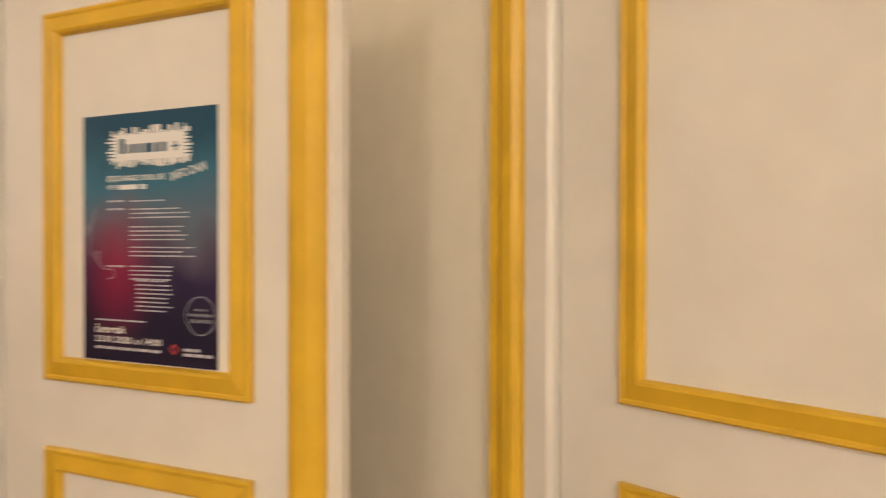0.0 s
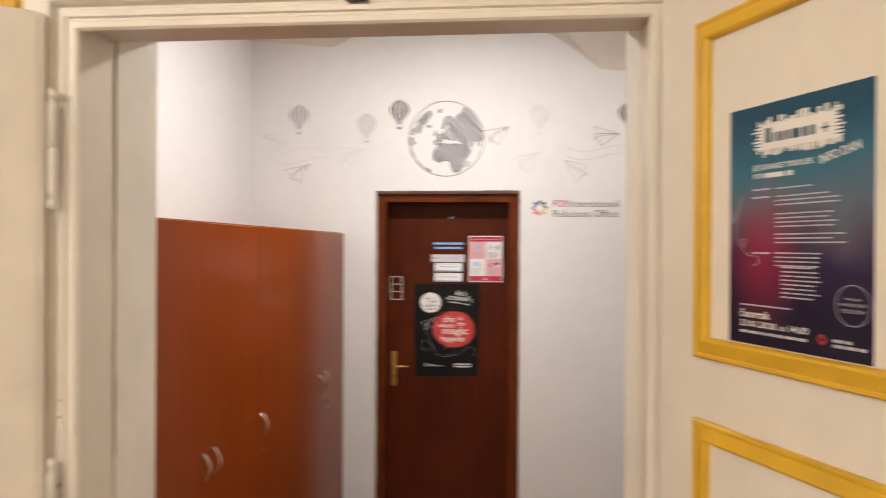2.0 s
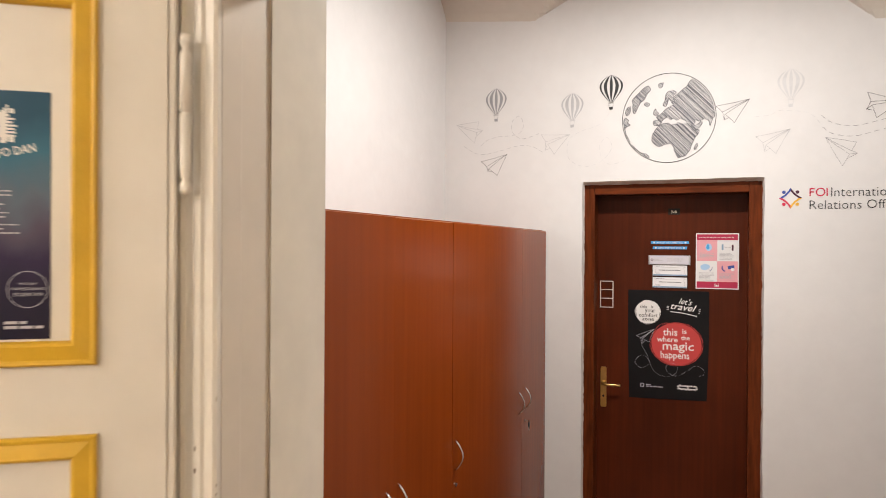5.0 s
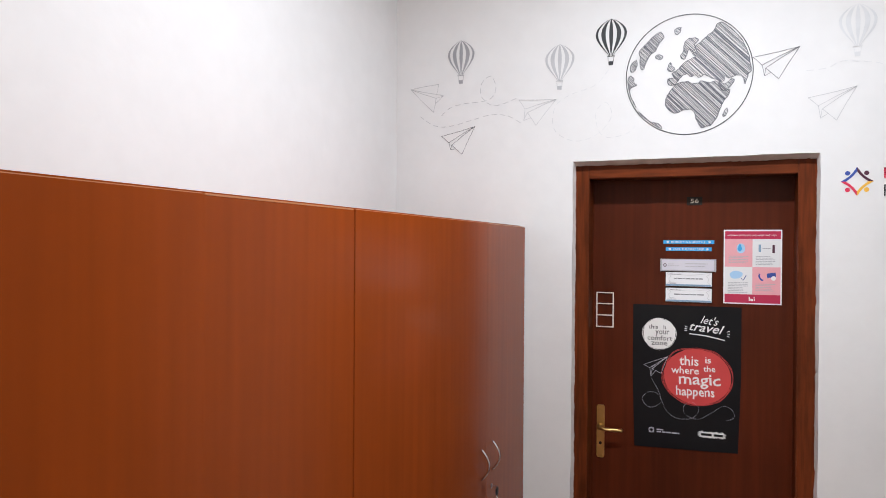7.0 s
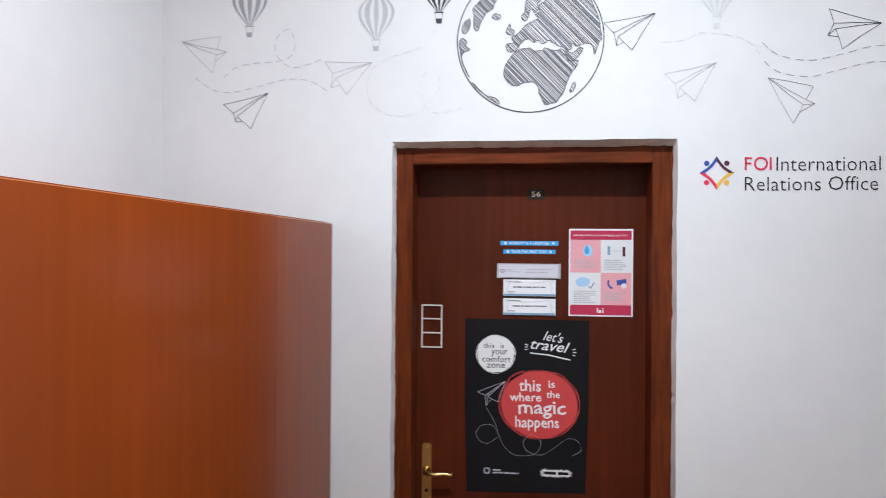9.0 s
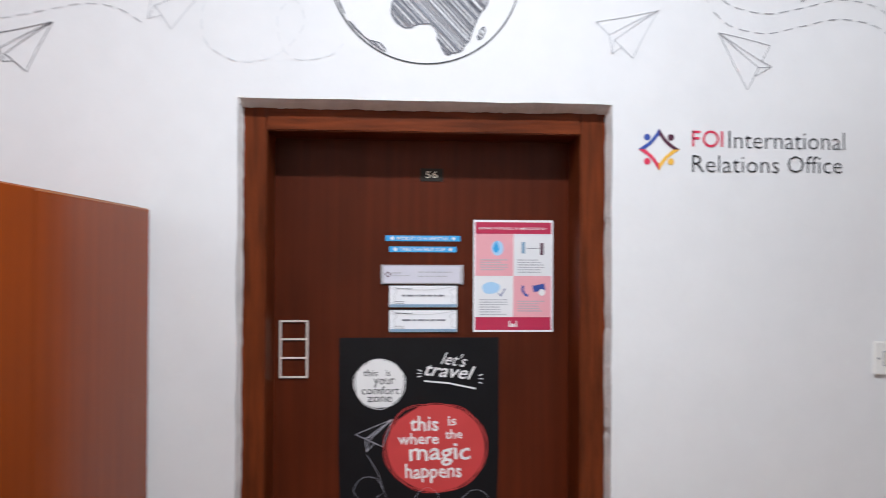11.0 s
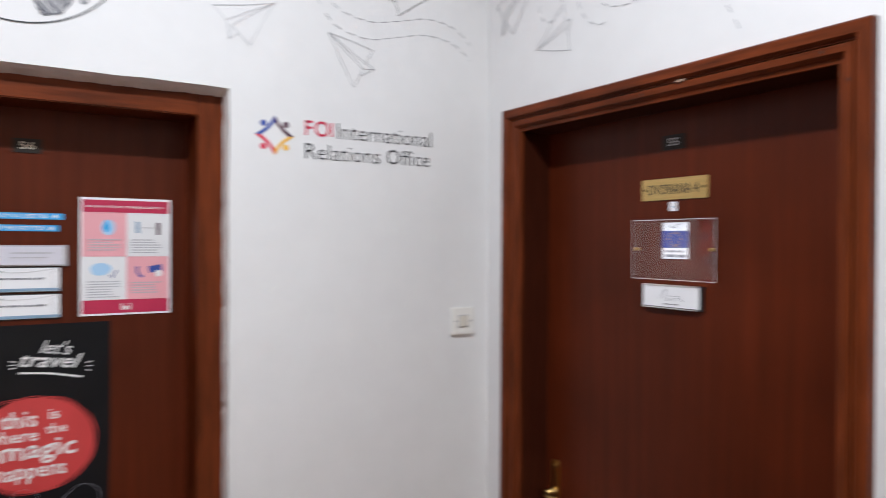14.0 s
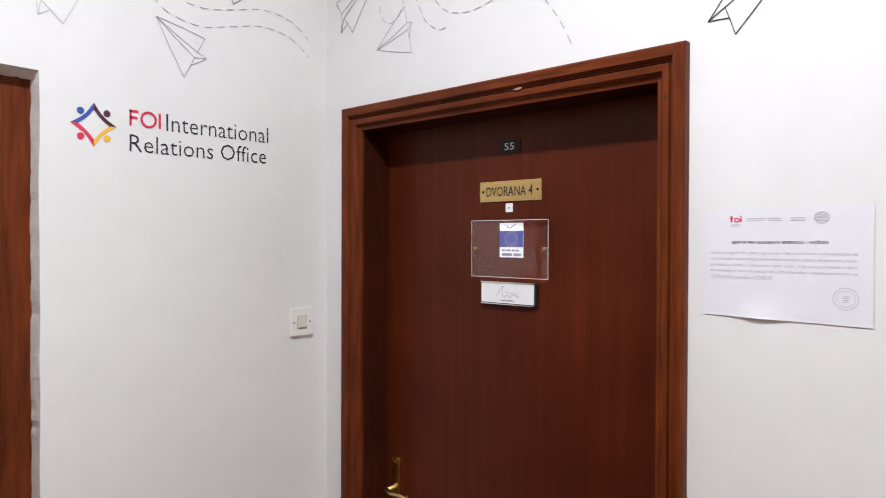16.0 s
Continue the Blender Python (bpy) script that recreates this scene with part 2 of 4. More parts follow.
def lathe(bm, profile, n=14, m=Matrix()):
    """A turned shape: profile points are (radius, height)."""
    rings = [[bm.verts.new(m @ Vector((r * math.cos(2 * math.pi * k / n), r * math.sin(2 * math.pi * k / n), z))) for k in range(n)]
             for r, z in profile]
    for a, b in zip(rings, rings[1:]):
        for k in range(n):
            bm.faces.new((a[k], a[(k + 1) % n], b[(k + 1) % n], b[k]))
    bm.faces.new(rings[0][::-1])
    bm.faces.new(rings[-1])
    return bm


def tube(bm, points, radius, n=8, flat=1.0):
    """A round bar along a bent line."""
    pts = [Vector(p) for p in points]
    rings = []
    for i, p in enumerate(pts):
        way = (pts[min(i + 1, len(pts) - 1)] - pts[max(i - 1, 0)]).normalized()
        side = way.cross(Vector((1, 0, 0)))
        side = side.normalized() if side.length > 0.1 else way.cross(Vector((0, 0, 1))).normalized()
        up = way.cross(side)
        rings.append([bm.verts.new(p + radius * (math.cos(a) * side * flat + math.sin(a) * up)) for a in
                      (2 * math.pi * k / n for k in range(n))])
    for a, b in zip(rings, rings[1:]):
        for k in range(n):
            bm.faces.new((a[k], a[(k + 1) % n], b[(k + 1) % n], b[k]))
    bm.faces.new(rings[0][::-1])
    bm.faces.new(rings[-1])
    return bm


# Flat print and vinyl: drawn in x to the right and y up, z towards the viewer.
def poly(bm, pts, z=0.0):
    f = bm.faces.new([bm.verts.new((x, y, z)) for x, y in pts])
    if f.normal.z < 0:
        f.normal_flip()
    return bm


def rect(bm, x0, y0, x1, y1, z=0.0):
    return poly(bm, [(x0, y0), (x1, y0), (x1, y1), (x0, y1)], z)


def oval(cx, cy, rx, ry, n=40, rough=0.0, seed=0):
    rnd = random.Random(seed)
    wob = [rnd.uniform(-rough, rough) for _ in range(5)]
    out = []
    for k in range(n):
        a = 2 * math.pi * k / n
        s = 1 + sum(w * math.sin((j + 2) * a + j) for j, w in enumerate(wob))
        out.append((cx + rx * s * math.cos(a), cy + ry * s * math.sin(a)))
    return out


def stroke(bm, pts, width, closed=False, z=0.0):
    """A ribbon along a line."""
    pts = [Vector(p) for p in pts]
    n = len(pts)
    left, right = [], []
    for i, p in enumerate(pts):
        a, b = (pts[i - 1], pts[(i + 1) % n]) if closed else (pts[max(i - 1, 0)], pts[min(i + 1, n - 1)])
        d = b - a
        d = d.normalized() if d.length > 1e-9 else Vector((1, 0))
        s = Vector((-d.y, d.x)) * width / 2
        left.append(bm.verts.new((p.x + s.x, p.y + s.y, z)))
        right.append(bm.verts.new((p.x - s.x, p.y - s.y, z)))
    for i in range(n if closed else n - 1):
        j = (i + 1) % n
        bm.faces.new((right[i], right[j], left[j], left[i]))
    return bm


def smooth_line(pts, steps=12, closed=False):
    """A soft line through points."""
    pts = [Vector(p) for p in pts]
    n = len(pts)
    out = []
    for i in range(n if closed else n - 1):
        p = [pts[(i + k) % n] if closed else pts[min(max(i + k, 0), n - 1)] for k in (-1, 0, 1, 2)]
        for s in range(steps):
            t = s / steps
            out.append(0.5 * (2 * p[1] + (p[2] - p[0]) * t + (2 * p[0] - 5 * p[1] + 4 * p[2] - p[3]) * t * t
                              + (3 * p[1] - p[0] - 3 * p[2] + p[3]) * t ** 3))
    if not closed:
        out.append(pts[-1])
    return [(v.x, v.y) for v in out]


def dashes(bm, pts, width, on, off, z=0.0):
    """A dashed ribbon along a soft line."""
    line = [Vector(p) for p in smooth_line(pts, 30)]
    run, now = 0.0, [line[0]]
    drawing = True
    for a, b in zip(line, line[1:]):
        run += (b - a).length
        if drawing:
            now.append(b)
        if run > (on if drawing else off):
            if drawing and len(now) > 1:
                stroke(bm, now, width, z=z)
            drawing, run, now = not drawing, 0.0, [b]
    if drawing and len(now) > 1:
        stroke(bm, now, width, z=z)
    return bm


def hatch(bm, pts, angle, gap, width, seed, z=0.0):
    """Pencil strokes across a shape."""
    rnd = random.Random(seed)
    c, s = math.cos(angle), math.sin(angle)
    turned = [(x * c + y * s, -x * s + y * c) for x, y in pts]
    lo, hi = min(q[1] for q in turned), max(q[1] for q in turned)
    v = lo + gap * 0.5
    while v < hi:
        hits = []
        for (x0, y0), (x1, y1) in zip(turned, turned[1:] + turned[:1]):
            if (y0 < v) != (y1 < v):
                hits.append(x0 + (v - y0) / (y1 - y0) * (x1 - x0))
        hits.sort()
        for a, b in zip(hits[::2], hits[1::2]):
            if b - a > 0.004:
                e = rnd.uniform(-0.35, 0.35) * gap
                q = [(a, v), ((a + b) / 2, v + e), (b, v + e * 0.4)]
                stroke(bm, [(x * c - y * s, x * s + y * c) for x, y in q], width * rnd.uniform(0.5, 1.5), z=z)
        v += gap * rnd.uniform(0.55, 1.45)
    return bm


def letters(body, x0, y0, x1, y1, z=0.0, shear=0.0, bold=0.0, turn=0.0, wave=0.0):
    """Words fitted into a rectangle, as a flat mesh; wave: how much a hand-drawn baseline sways."""
    cu = bpy.data.curves.new("words", "FONT")
    cu.body, cu.size, cu.shear, cu.offset, cu.resolution_u = body, 1.0, shear, bold, 2
    ob = bpy.data.objects.new("words", cu)
    me = bpy.data.meshes.new_from_object(ob)
    bm = bmesh.new()
    bm.from_mesh(me)
    bpy.data.objects.remove(ob)
    bpy.data.curves.remove(cu)
    bpy.data.meshes.remove(me)
    xs, ys = [v.co.x for v in bm.verts], [v.co.y for v in bm.verts]
    lx, hx, ly, hy = min(xs), max(xs), min(ys), max(ys)
    for v in bm.verts:
        px, py = (v.co.x - lx) / (hx - lx) * (x1 - x0), (v.co.y - ly) / (hy - ly) * (y1 - y0)
        py += wave * (y1 - y0) * math.sin(23 * px / (y1 - y0) / 3 + len(body))
        px += wave * 0.5 * (y1 - y0) * math.sin(5 * py / (y1 - y0) + 9 * px / (y1 - y0))
        v.co = Vector((x0 + px * math.cos(turn) - py * math.sin(turn), y0 + px * math.sin(turn) + py * math.cos(turn), z))
    return bm


def bars(bm, x0, y0, x1, rows, step, height, seed, z=0.0, ragged=0.3, words=True):
    """Writing too small to read: rows of short bars."""
    rnd = random.Random(seed)
    for r in range(rows):
        end = x1 - (x1 - x0) * rnd.uniform(0, ragged)
        x, y = x0, y0 - r * step
        while x < end - height:
            w = min(rnd.uniform(1.5, 5.5) * height if words else end - x, end - x)
            rect(bm, x, y - height, x + w, y, z)
            x += w + height * 0.7
    return bm


def on_wall_a(x, z, off=0.0015):
    return pose(x, WALL_A - off, z, 90, 0, 0)


def on_wall_b(y, z, off=0.0015):
    return pose(WALL_B - off, y, z, 90, 0, -90)


# ---- the shell of the place ----
WALL_A, WALL_B, WALL_C, WALL_E = 4.47, 0.825, -1.69, 0.79
FACE_D, BACK_D = 1.53, 1.85
TOP = 3.75


def structure(name, bm, mat, label, m=None, category="wall"):
    return tagged(link(name, bm, mat, m), label, category, kind="structure")


def doorway(x0, x1, top, left, right, height, rough=0.0, seed=1):
    """A wall's outline with a doorway; rough: how uneven the broken plaster edge is."""
    rnd = random.Random(seed)
    edge = [(x0, 0.0)]
    edge += [(x0 + rnd.uniform(-rough, rough), top * k / 26) for k in range(1, 26)]
    edge += [(x0 + (x1 - x0) * k / 14, top + rnd.uniform(-rough, rough)) for k in range(0, 15)]
    edge += [(x1 + rnd.uniform(-rough, rough), top * k / 26) for k in range(25, 0, -1)]
    edge += [(x1, 0.0)]
    return [(left, 0.0)] + edge + [(right, 0.0), (right, height), (left, height)]


structure("floor", cuboid(-3.4, -2.8, -0.12, 1.1, 5.2, 0.0), FLOORMAT, "brown worn wooden floor running through the doorway", category="floor")
structure("wall_north", prism(bmesh.new(), doorway(-0.888, 0.019, 2.117, -1.95, 1.15, TOP, 0.0016), WALL_A, 4.80), PLASTER,
          "white plastered wall with printed travel mural around a door")
structure("wall_east", prism(bmesh.new(), doorway(3.345, 4.352, 2.10, BACK_D, WALL_A, TOP), -1.10, -WALL_B), PLASTER,
          "white plastered wall with a dark framed door", pose(0, 0, 0, 0, 0, 90))
structure("wall_west", cuboid(-1.95, BACK_D, 0, WALL_C, WALL_A, TOP), PLASTER, "plain white plastered wall behind the cabinets")
bm = bmesh.new()
arch = [(-0.962, 0.0), (-0.962, 1.0), (-0.959, 2.292), (-0.90, 2.322), (-0.80, 2.35), (-0.60, 2.395), (-0.36, 2.41), (-0.12, 2.395), (0.08, 2.35), (0.17, 2.322),
        (0.226, 2.292), (0.229, 1.0), (0.229, 0.0)]
prism(bm, [(-1.95, 0.0)] + arch + [(1.15, 0.0), (1.15, TOP), (-1.95, TOP)], 1.664, BACK_D)
structure("wall_south_inner", bm, PLASTER_OLD, "off-white plaster reveal with a flat arch around the double doorway")
structure("wall_south", prism(bmesh.new(), doorway(-1.02, 0.284, 2.293, -3.4, 1.15, TOP), FACE_D, 1.660), CORRIDOR,
          "cream plastered corridor wall around the double doorway")
structure("wall_corridor_east", prism(bmesh.new(), doorway(-0.45, 0.80, 2.30, -2.8, FACE_D, TOP), -1.05, -WALL_E), CORRIDOR,
          "cream plastered corridor wall with a closed double door", pose(0, 0, 0, 0, 0, 90))
structure("wall_corridor_west", cuboid(-3.6, -2.8, 0, -3.4, FACE_D, TOP), CORRIDOR, "cream plastered end wall of the corridor")
structure("wall_corridor_south", cuboid(-3.6, -3.0, 0, 1.05, -2.8, TOP), CORRIDOR, "cream plastered long wall of the corridor")
structure("ceiling_corridor", cuboid(-3.6, -3.0, 3.5, 1.05, 1.62, 3.62), CEILING, "flat cream plaster ceiling of the corridor", category="ceiling")


def vault():
    """A barrel vault that springs from the long walls, cut by a round lunette over the door."""
    bm = bmesh.new()
    nx, ny = 90, 90
    x0, x1, y0, y1 = WALL_C - 0.1, WALL_B + 0.1, BACK_D - 0.1, WALL_A + 0.1
    low, high = [], []
    for j in range(ny + 1):
        y = y0 + (y1 - y0) * j / ny
        for i in range(nx + 1):
            x = x0 + (x1 - x0) * i / nx
            spring = 2.95 - 0.10 * (x + 1.12)
            u = min(abs(y - 3.15) / 1.34, 1.0)
            barrel = spring + 0.42 * math.sqrt(1 - u * u)
            v = min(abs(x + 0.43) / 1.31, 0.999)
            z = max(barrel, 1.928 + 1.31 * math.sqrt(1 - v * v))
            low.append(bm.verts.new((x, y, z)))
            high.append(bm.verts.new((x, y, TOP + 0.05)))
    w = nx + 1
    for j in range(ny):
        for i in range(nx):
            a = j * w + i
            bm.faces.new((low[a], low[a + w], low[a + w + 1], low[a + 1]))
    corner = [high[0], high[nx], high[-1], high[ny * w]]
    bm.faces.new(corner)
    for v in [v for v in high if v not in corner]:
        bm.verts.remove(v)
    return bm


structure("ceiling_vault", vault(), CEILING, "whitewashed groin-vaulted plaster ceiling over the vestibule", category="ceiling")

# Casing, ochre trim and lining of the double doorway.
doorframe = thing("door_frame", pose(0, FACE_D, 0), "white enamelled door casing with ochre outer moulding, scuffed edges", "door frame", kind="structure")
part("ochre_trim", sweep(bmesh.new(), -1.138, 0, 0.395, 2.398, [(0, 0), (0, .020), (.008, .028), (.022, .024), (.032, .030), (.046, .028),
     (.052, .018), (.058, .016), (.058, 0)], False), OCHRE, doorframe, "ochre painted moulding")
part("casing", sweep(bmesh.new(), -1.078, 0, 0.335, 2.338, [(0, 0), (0, .020), (.004, .024), (.058, .024), (.063, .018), (.067, .006), (.075, .006),
     (.079, .015), (.089, .015), (.092, .009), (.097, .009), (.100, .014), (.112, .014), (.117, .009), (.117, 0)], False), ENAMEL, doorframe)
part("lining", sweep(bmesh.new(), -1.019, 0, 0.283, 2.292, [(0, -.002), (.058, -.002), (.058, -.050), (.055, -.055), (.055, -.1335), (0, -.1335)], False), GLOSS, doorframe)

part("catch_plate", cuboid(-0.388, -0.024, 2.264, -0.342, -0.012, 2.274, bevel=.002), BLACKP, doorframe, "dark metal catch")


def crack(parent, x, y, z0, z1, seed):
    """A thin ragged gap where the lining has come away from the plaster."""
    rnd = random.Random(seed)
    bm = bmesh.new()
    rows, wide, n = [], .0015, 90
    for k in range(n + 1):
        wide = min(max(wide + rnd.uniform(-.0006, .0006), .0001), .0015)
        mid = y + rnd.uniform(-.0008, .0008)
        z = z0 + (z1 - z0) * k / n
        rows.append([bm.verts.new((x, mid - wide, z)), bm.verts.new((x + .0006, mid, z)), bm.verts.new((x, mid + wide, z))])
    for a, b in zip(rows, rows[1:]):
        for k in range(2):
            bm.faces.new((a[k], a[k + 1], b[k + 1], b[k]))
    return part("crack", bm, CHIPPED, parent, "brown crack in the paint")


def chips(parent, x, y, zs, seed):
    """Small spots on an edge where the enamel has flaked off."""
    rnd = random.Random(seed)
    for z in zs:
        w, h = rnd.uniform(.0012, .0024), rnd.uniform(.003, .011)
        pts = [(x + w * rnd.uniform(.7, 1.2) * math.cos(a * math.pi / 4), z + h * rnd.uniform(.6, 1.2) * math.sin(a * math.pi / 4)) for a in range(8)]
        part("paint_chip", prism(bmesh.new(), pts, y - .0006, y + .0006), CHIPPED, parent, "flaked spot of bare wood")


crack(doorframe, -0.9608, 0.1335, 1.28, 2.25, 5)
crack(doorframe, -0.9608, 0.1335, 0.40, 1.15, 6)
chips(doorframe, -0.963, -0.0092, (1.63, 1.52, 1.385, 1.37, 1.31, 1.12), 3)
chips(doorframe, -0.9985, -0.0152, (1.44, 1.405, 1.26), 4)
chips(doorframe, 0.3335, -0.0235, (2.21, 2.06, 1.95, 1.90, 1.66, 1.47, 1.33, 1.20), 5)
chips(doorframe, 0.2795, -0.0242, (2.12, 1.98, 1.74, 1.52, 1.28), 6)


# ---- panelled door leaves ----
MOULD = [(0, 0), (0, .008), (.003, .011), (.007, .0105), (.009, .009), (.030, .0135), (.034, .011), (.037, .004), (.037, 0)]
ROWS = ((1.582, 2.155), (0.80, 1.476), (0.16, 0.70))


def hinge(parent, x, z, y):
    barrel = part("hinge", lathe(bmesh.new(), [(.0001, -.128), (.006, -.127), (.0095, -.120), (.0085, -.111), (.0050, -.106), (.0075, -.099), (.0085, -.09), (.0092, -.085), (.0092, -.003), (.0070, -.002), (.0070, .001),
         (.0098, .002), (.0098, .085), (.0085, .092), (.0055, .100), (.0090, .106), (.0100, .114), (.0065, .122), (.0001, .124)], 14,
         Matrix.Translation((x, y, z))), ENAMEL, parent, "white painted barrel hinge with ball finials", smooth=True)
    return barrel


def panelled_leaf(name, m, x0, x1, p0, p1, hinge_x, label, strip=None, hinge_y=-0.002):
    """A white leaf of stiles, rails and three panels with ochre mouldings; the face looks along -y."""
    leaf = thing(name, m, label, "door", kind="structure")
    top = 2.252
    part("board", cuboid(x0, 0, 0.012, x1, 0.030, top, bevel=.005), ENAMEL, leaf)
    for a, b in ROWS:
        part("panel", cuboid(p0 + 0.012, -0.0012, a + 0.012, p1 - 0.012, 0.004, b - 0.012), ENAMEL, leaf)
        part("moulding", sweep(bmesh.new(), p0, a, p1, b, MOULD, True), OCHRE, leaf, "ochre painted panel moulding")
    if strip:
        a, b = strip
        bm = bmesh.new()
        prof = [(a, 0.002), (a, -.010), (a + .007, -.018), (a + .018, -.021), (b - .018, -.021), (b - .007, -.018), (b, -.010), (b, 0.002)]
        lo = [bm.verts.new((x, y, 0.012)) for x, y in prof]
        hi = [bm.verts.new((x, y, top)) for x, y in prof]
        bm.faces.new(lo)
        bm.faces.new(hi)
        for i in range(len(prof)):
            j = (i + 1) % len(prof)
            bm.faces.new((lo[i], lo[j], hi[j], hi[i]))
        part("cover_strip", bm, OCHRE, leaf, "ochre painted meeting strip")
    for z in (1.970, 1.20, 0.38):
        hinge(leaf, hinge_x, z, hinge_y)
    return leaf


RIGHT_LEAF = pose(0.230, 1.466, 0, 0, 0, math.degrees(math.atan2(-0.92, 0.39)))
LEFT_LEAF = pose(-1.021, 1.484, 0, 0, 0, math.degrees(math.atan2(0.573, 0.82)))
panelled_leaf("door_1", RIGHT_LEAF, 0, 0.647, 0.106, 0.513, -0.004, "open white panelled door leaf with ochre mouldings and poster", (0.576, 0.630), 0.05)
folded = panelled_leaf("door_2", LEFT_LEAF, -0.578, 0, -0.504, -0.103, 0.0225, "open white panelled door leaf with ochre mouldings, folded back", None, -0.0045)
part("rebate_lip", cuboid(-0.004, 0.0008, 0.014, 0.009, 0.013, 2.250, bevel=.003), ENAMEL, folded)
side = pose(WALL_E + 0.006, 0.764, 0, 0, 0, -90)
panelled_leaf("door_3", side, 0, 0.585, 0.107, 0.505, -0.014, "closed white panelled side door leaf with ochre mouldings", (0.560, 0.614))
panelled_leaf("door_4", side @ pose(1.19, 0, 0), -0.585, 0, -0.505, -0.107, 0.012, "closed white panelled side door leaf beside its twin")
sideframe = thing("door_frame", pose(WALL_E, 0, 0, 0, 0, -90), "white side door casing with ochre outer moulding", "door frame", kind="structure")
part("ochre_trim", sweep(bmesh.new(), -0.881, 0, 0.53, 2.40, [(0, 0), (0, .018), (.008, .026), (.022, .022), (.034, .028), (.052, .026), (.060, .016),
     (.066, .014), (.066, 0)], False), OCHRE, sideframe, "ochre painted moulding")
part("casing", sweep(bmesh.new(), -0.814, 0, 0.463, 2.333, [(0, 0), (0, .012), (.042, .012), (.0485, .006), (.0495, -.006), (.0495, -.03), (0, -.03)], False), ENAMEL, sideframe)


# ---- flush wooden doors ----
def lever_set(door, m):
    """A long brass plate with a lever, a keyhole and two screws; local x runs along the lever, -y out of the door."""
    plate = bmesh.new()
    prism(plate, [(-.0165, -.105), (-.012, -.113), (.012, -.113), (.0165, -.105), (.0165, .105), (.012, .113), (-.012, .113), (-.0165, .105)], -0.008, 0.0)
    bmesh.ops.bevel(plate, geom=[e for e in plate.edges if all(v.co.y < -.007 for v in e.verts)], offset=.003, segments=2, affect="EDGES")
    h = part("door_handle", plate, BRASS, door, "polished brass lever handle on a long plate")
    h.matrix_basis = door.matrix_basis.inverted() @ m
    part("rose", lathe(bmesh.new(), [(.013, 0), (.013, .006), (.009, .010), (.0075, .040), (.0001, .044)], 16, pose(0, -.006, .022, 90)), BRASS, h, smooth=True)
    part("lever", tube(bmesh.new(), [(0, -.042, .022), (.012, -.050, .022), (.03, -.052, .021), (.07, -.050, .020), (.092, -.048, .021), (.094, -.046, .021)], .0075), BRASS, h, smooth=True)
    part("keyhole", lathe(bmesh.new(), [(.0065, 0), (.0065, .002), (.0001, .0022)], 14, pose(0, -.0075, -.05, 90)), BLACKP, h)
    for z in (.098, -.098):
        part("screw", lathe(bmesh.new(), [(.0045, 0), (.004, .002), (.0001, .003)], 10, pose(0, -.0075, z, 90)), BRASS, h)
    return h


door_a = thing("door_5", pose(0, 0, 0), "closed dark reddish-brown veneered flush door in a wooden frame", "door", kind="structure")
part("leaf", cuboid(-0.862, 4.633, 0.008, -0.014, 4.675, 2.066, bevel=.002), DARKWOOD, door_a)
for a, b in ((-0.8875, -0.8275), (-0.0485, 0.0185)):
    part("jamb", cuboid(a, 4.514, 0, b, 4.70, 2.1165, bevel=.003), FRAMEWOOD, door_a)
part("head", cuboid(-0.8270, 4.512, 2.047, -0.0490, 4.70, 2.1165, bevel=.003), RAILWOOD, door_a)


def broken_edge(seed):
    """Plaster that rounds in from the wall and ends on the frame in a ragged lip."""
    rnd = random.Random(seed)
    run = [(-0.888, 2.117 * k / 130, 1, 0) for k in range(130)]
    run += [(-0.888 + 0.907 * k / 110, 2.117, 0, -1) for k in range(111)]
    run += [(0.019, 2.117 * k / 130, -1, 0) for k in range(129, -1, -1)]
    bm = bmesh.new()
    rows, drift = [], 0.0
    for x, z, sx, sz in run:
        drift = 0.6 * drift + rnd.uniform(-.0013, .0013)
        lip = (.0165 if sz else .0060) + drift
        if rnd.random() < 0.05:
            lip -= .0022
        cx, cz = (1 if x < -0.885 else -1 if x > 0.016 else 0), (-1 if z > 2.11 else 0)
        ring = []
        for d, y in ((0.0, WALL_A + .001), (lip * .45, WALL_A + .016), (lip * .9, WALL_A + .036), (lip, WALL_A + .0405), (lip * .82, WALL_A + .0435), (-.001, WALL_A + .0435)):
            ring.append(bm.verts.new((x + (cx if sx or cx else 0) * d, y + rnd.uniform(-.0006, .0006), max(z + (cz if sz or cz else 0) * d, 0))))
        rows.append(ring)
    for a, b in zip(rows, rows[1:]):
        for k in range(len(a) - 1):
            bm.faces.new((a[k], a[k + 1], b[k + 1], b[k]))
    return bm


part("plaster_edge", broken_edge(4), PLASTER_LIP, door_a, "chipped white plaster lip around the frame")
lever_set(door_a, pose(-0.790, 4.632, 0.974))

door_b = thing("door_6", pose(WALL_B, 0, 0, 0, 0, -90), "closed dark reddish-brown door set deep in a moulded frame", "door", kind="structure")
OUTER = [(0, -.01), (0, .020), (.004, .024), (.024, .024), (.028, .019), (.030, .012), (.033, .012), (.033, -.01)]
INNER = [(.0335, -.030), (.0335, .008), (.036, .015), (.050, .014), (.055, .008), (.058, .002), (.067, .000), (.067, -.008), (.063, -.030)]
REVEAL = [(.045, -.031), (.0672, -.009), (.0672, -.106), (.045, -.106)]


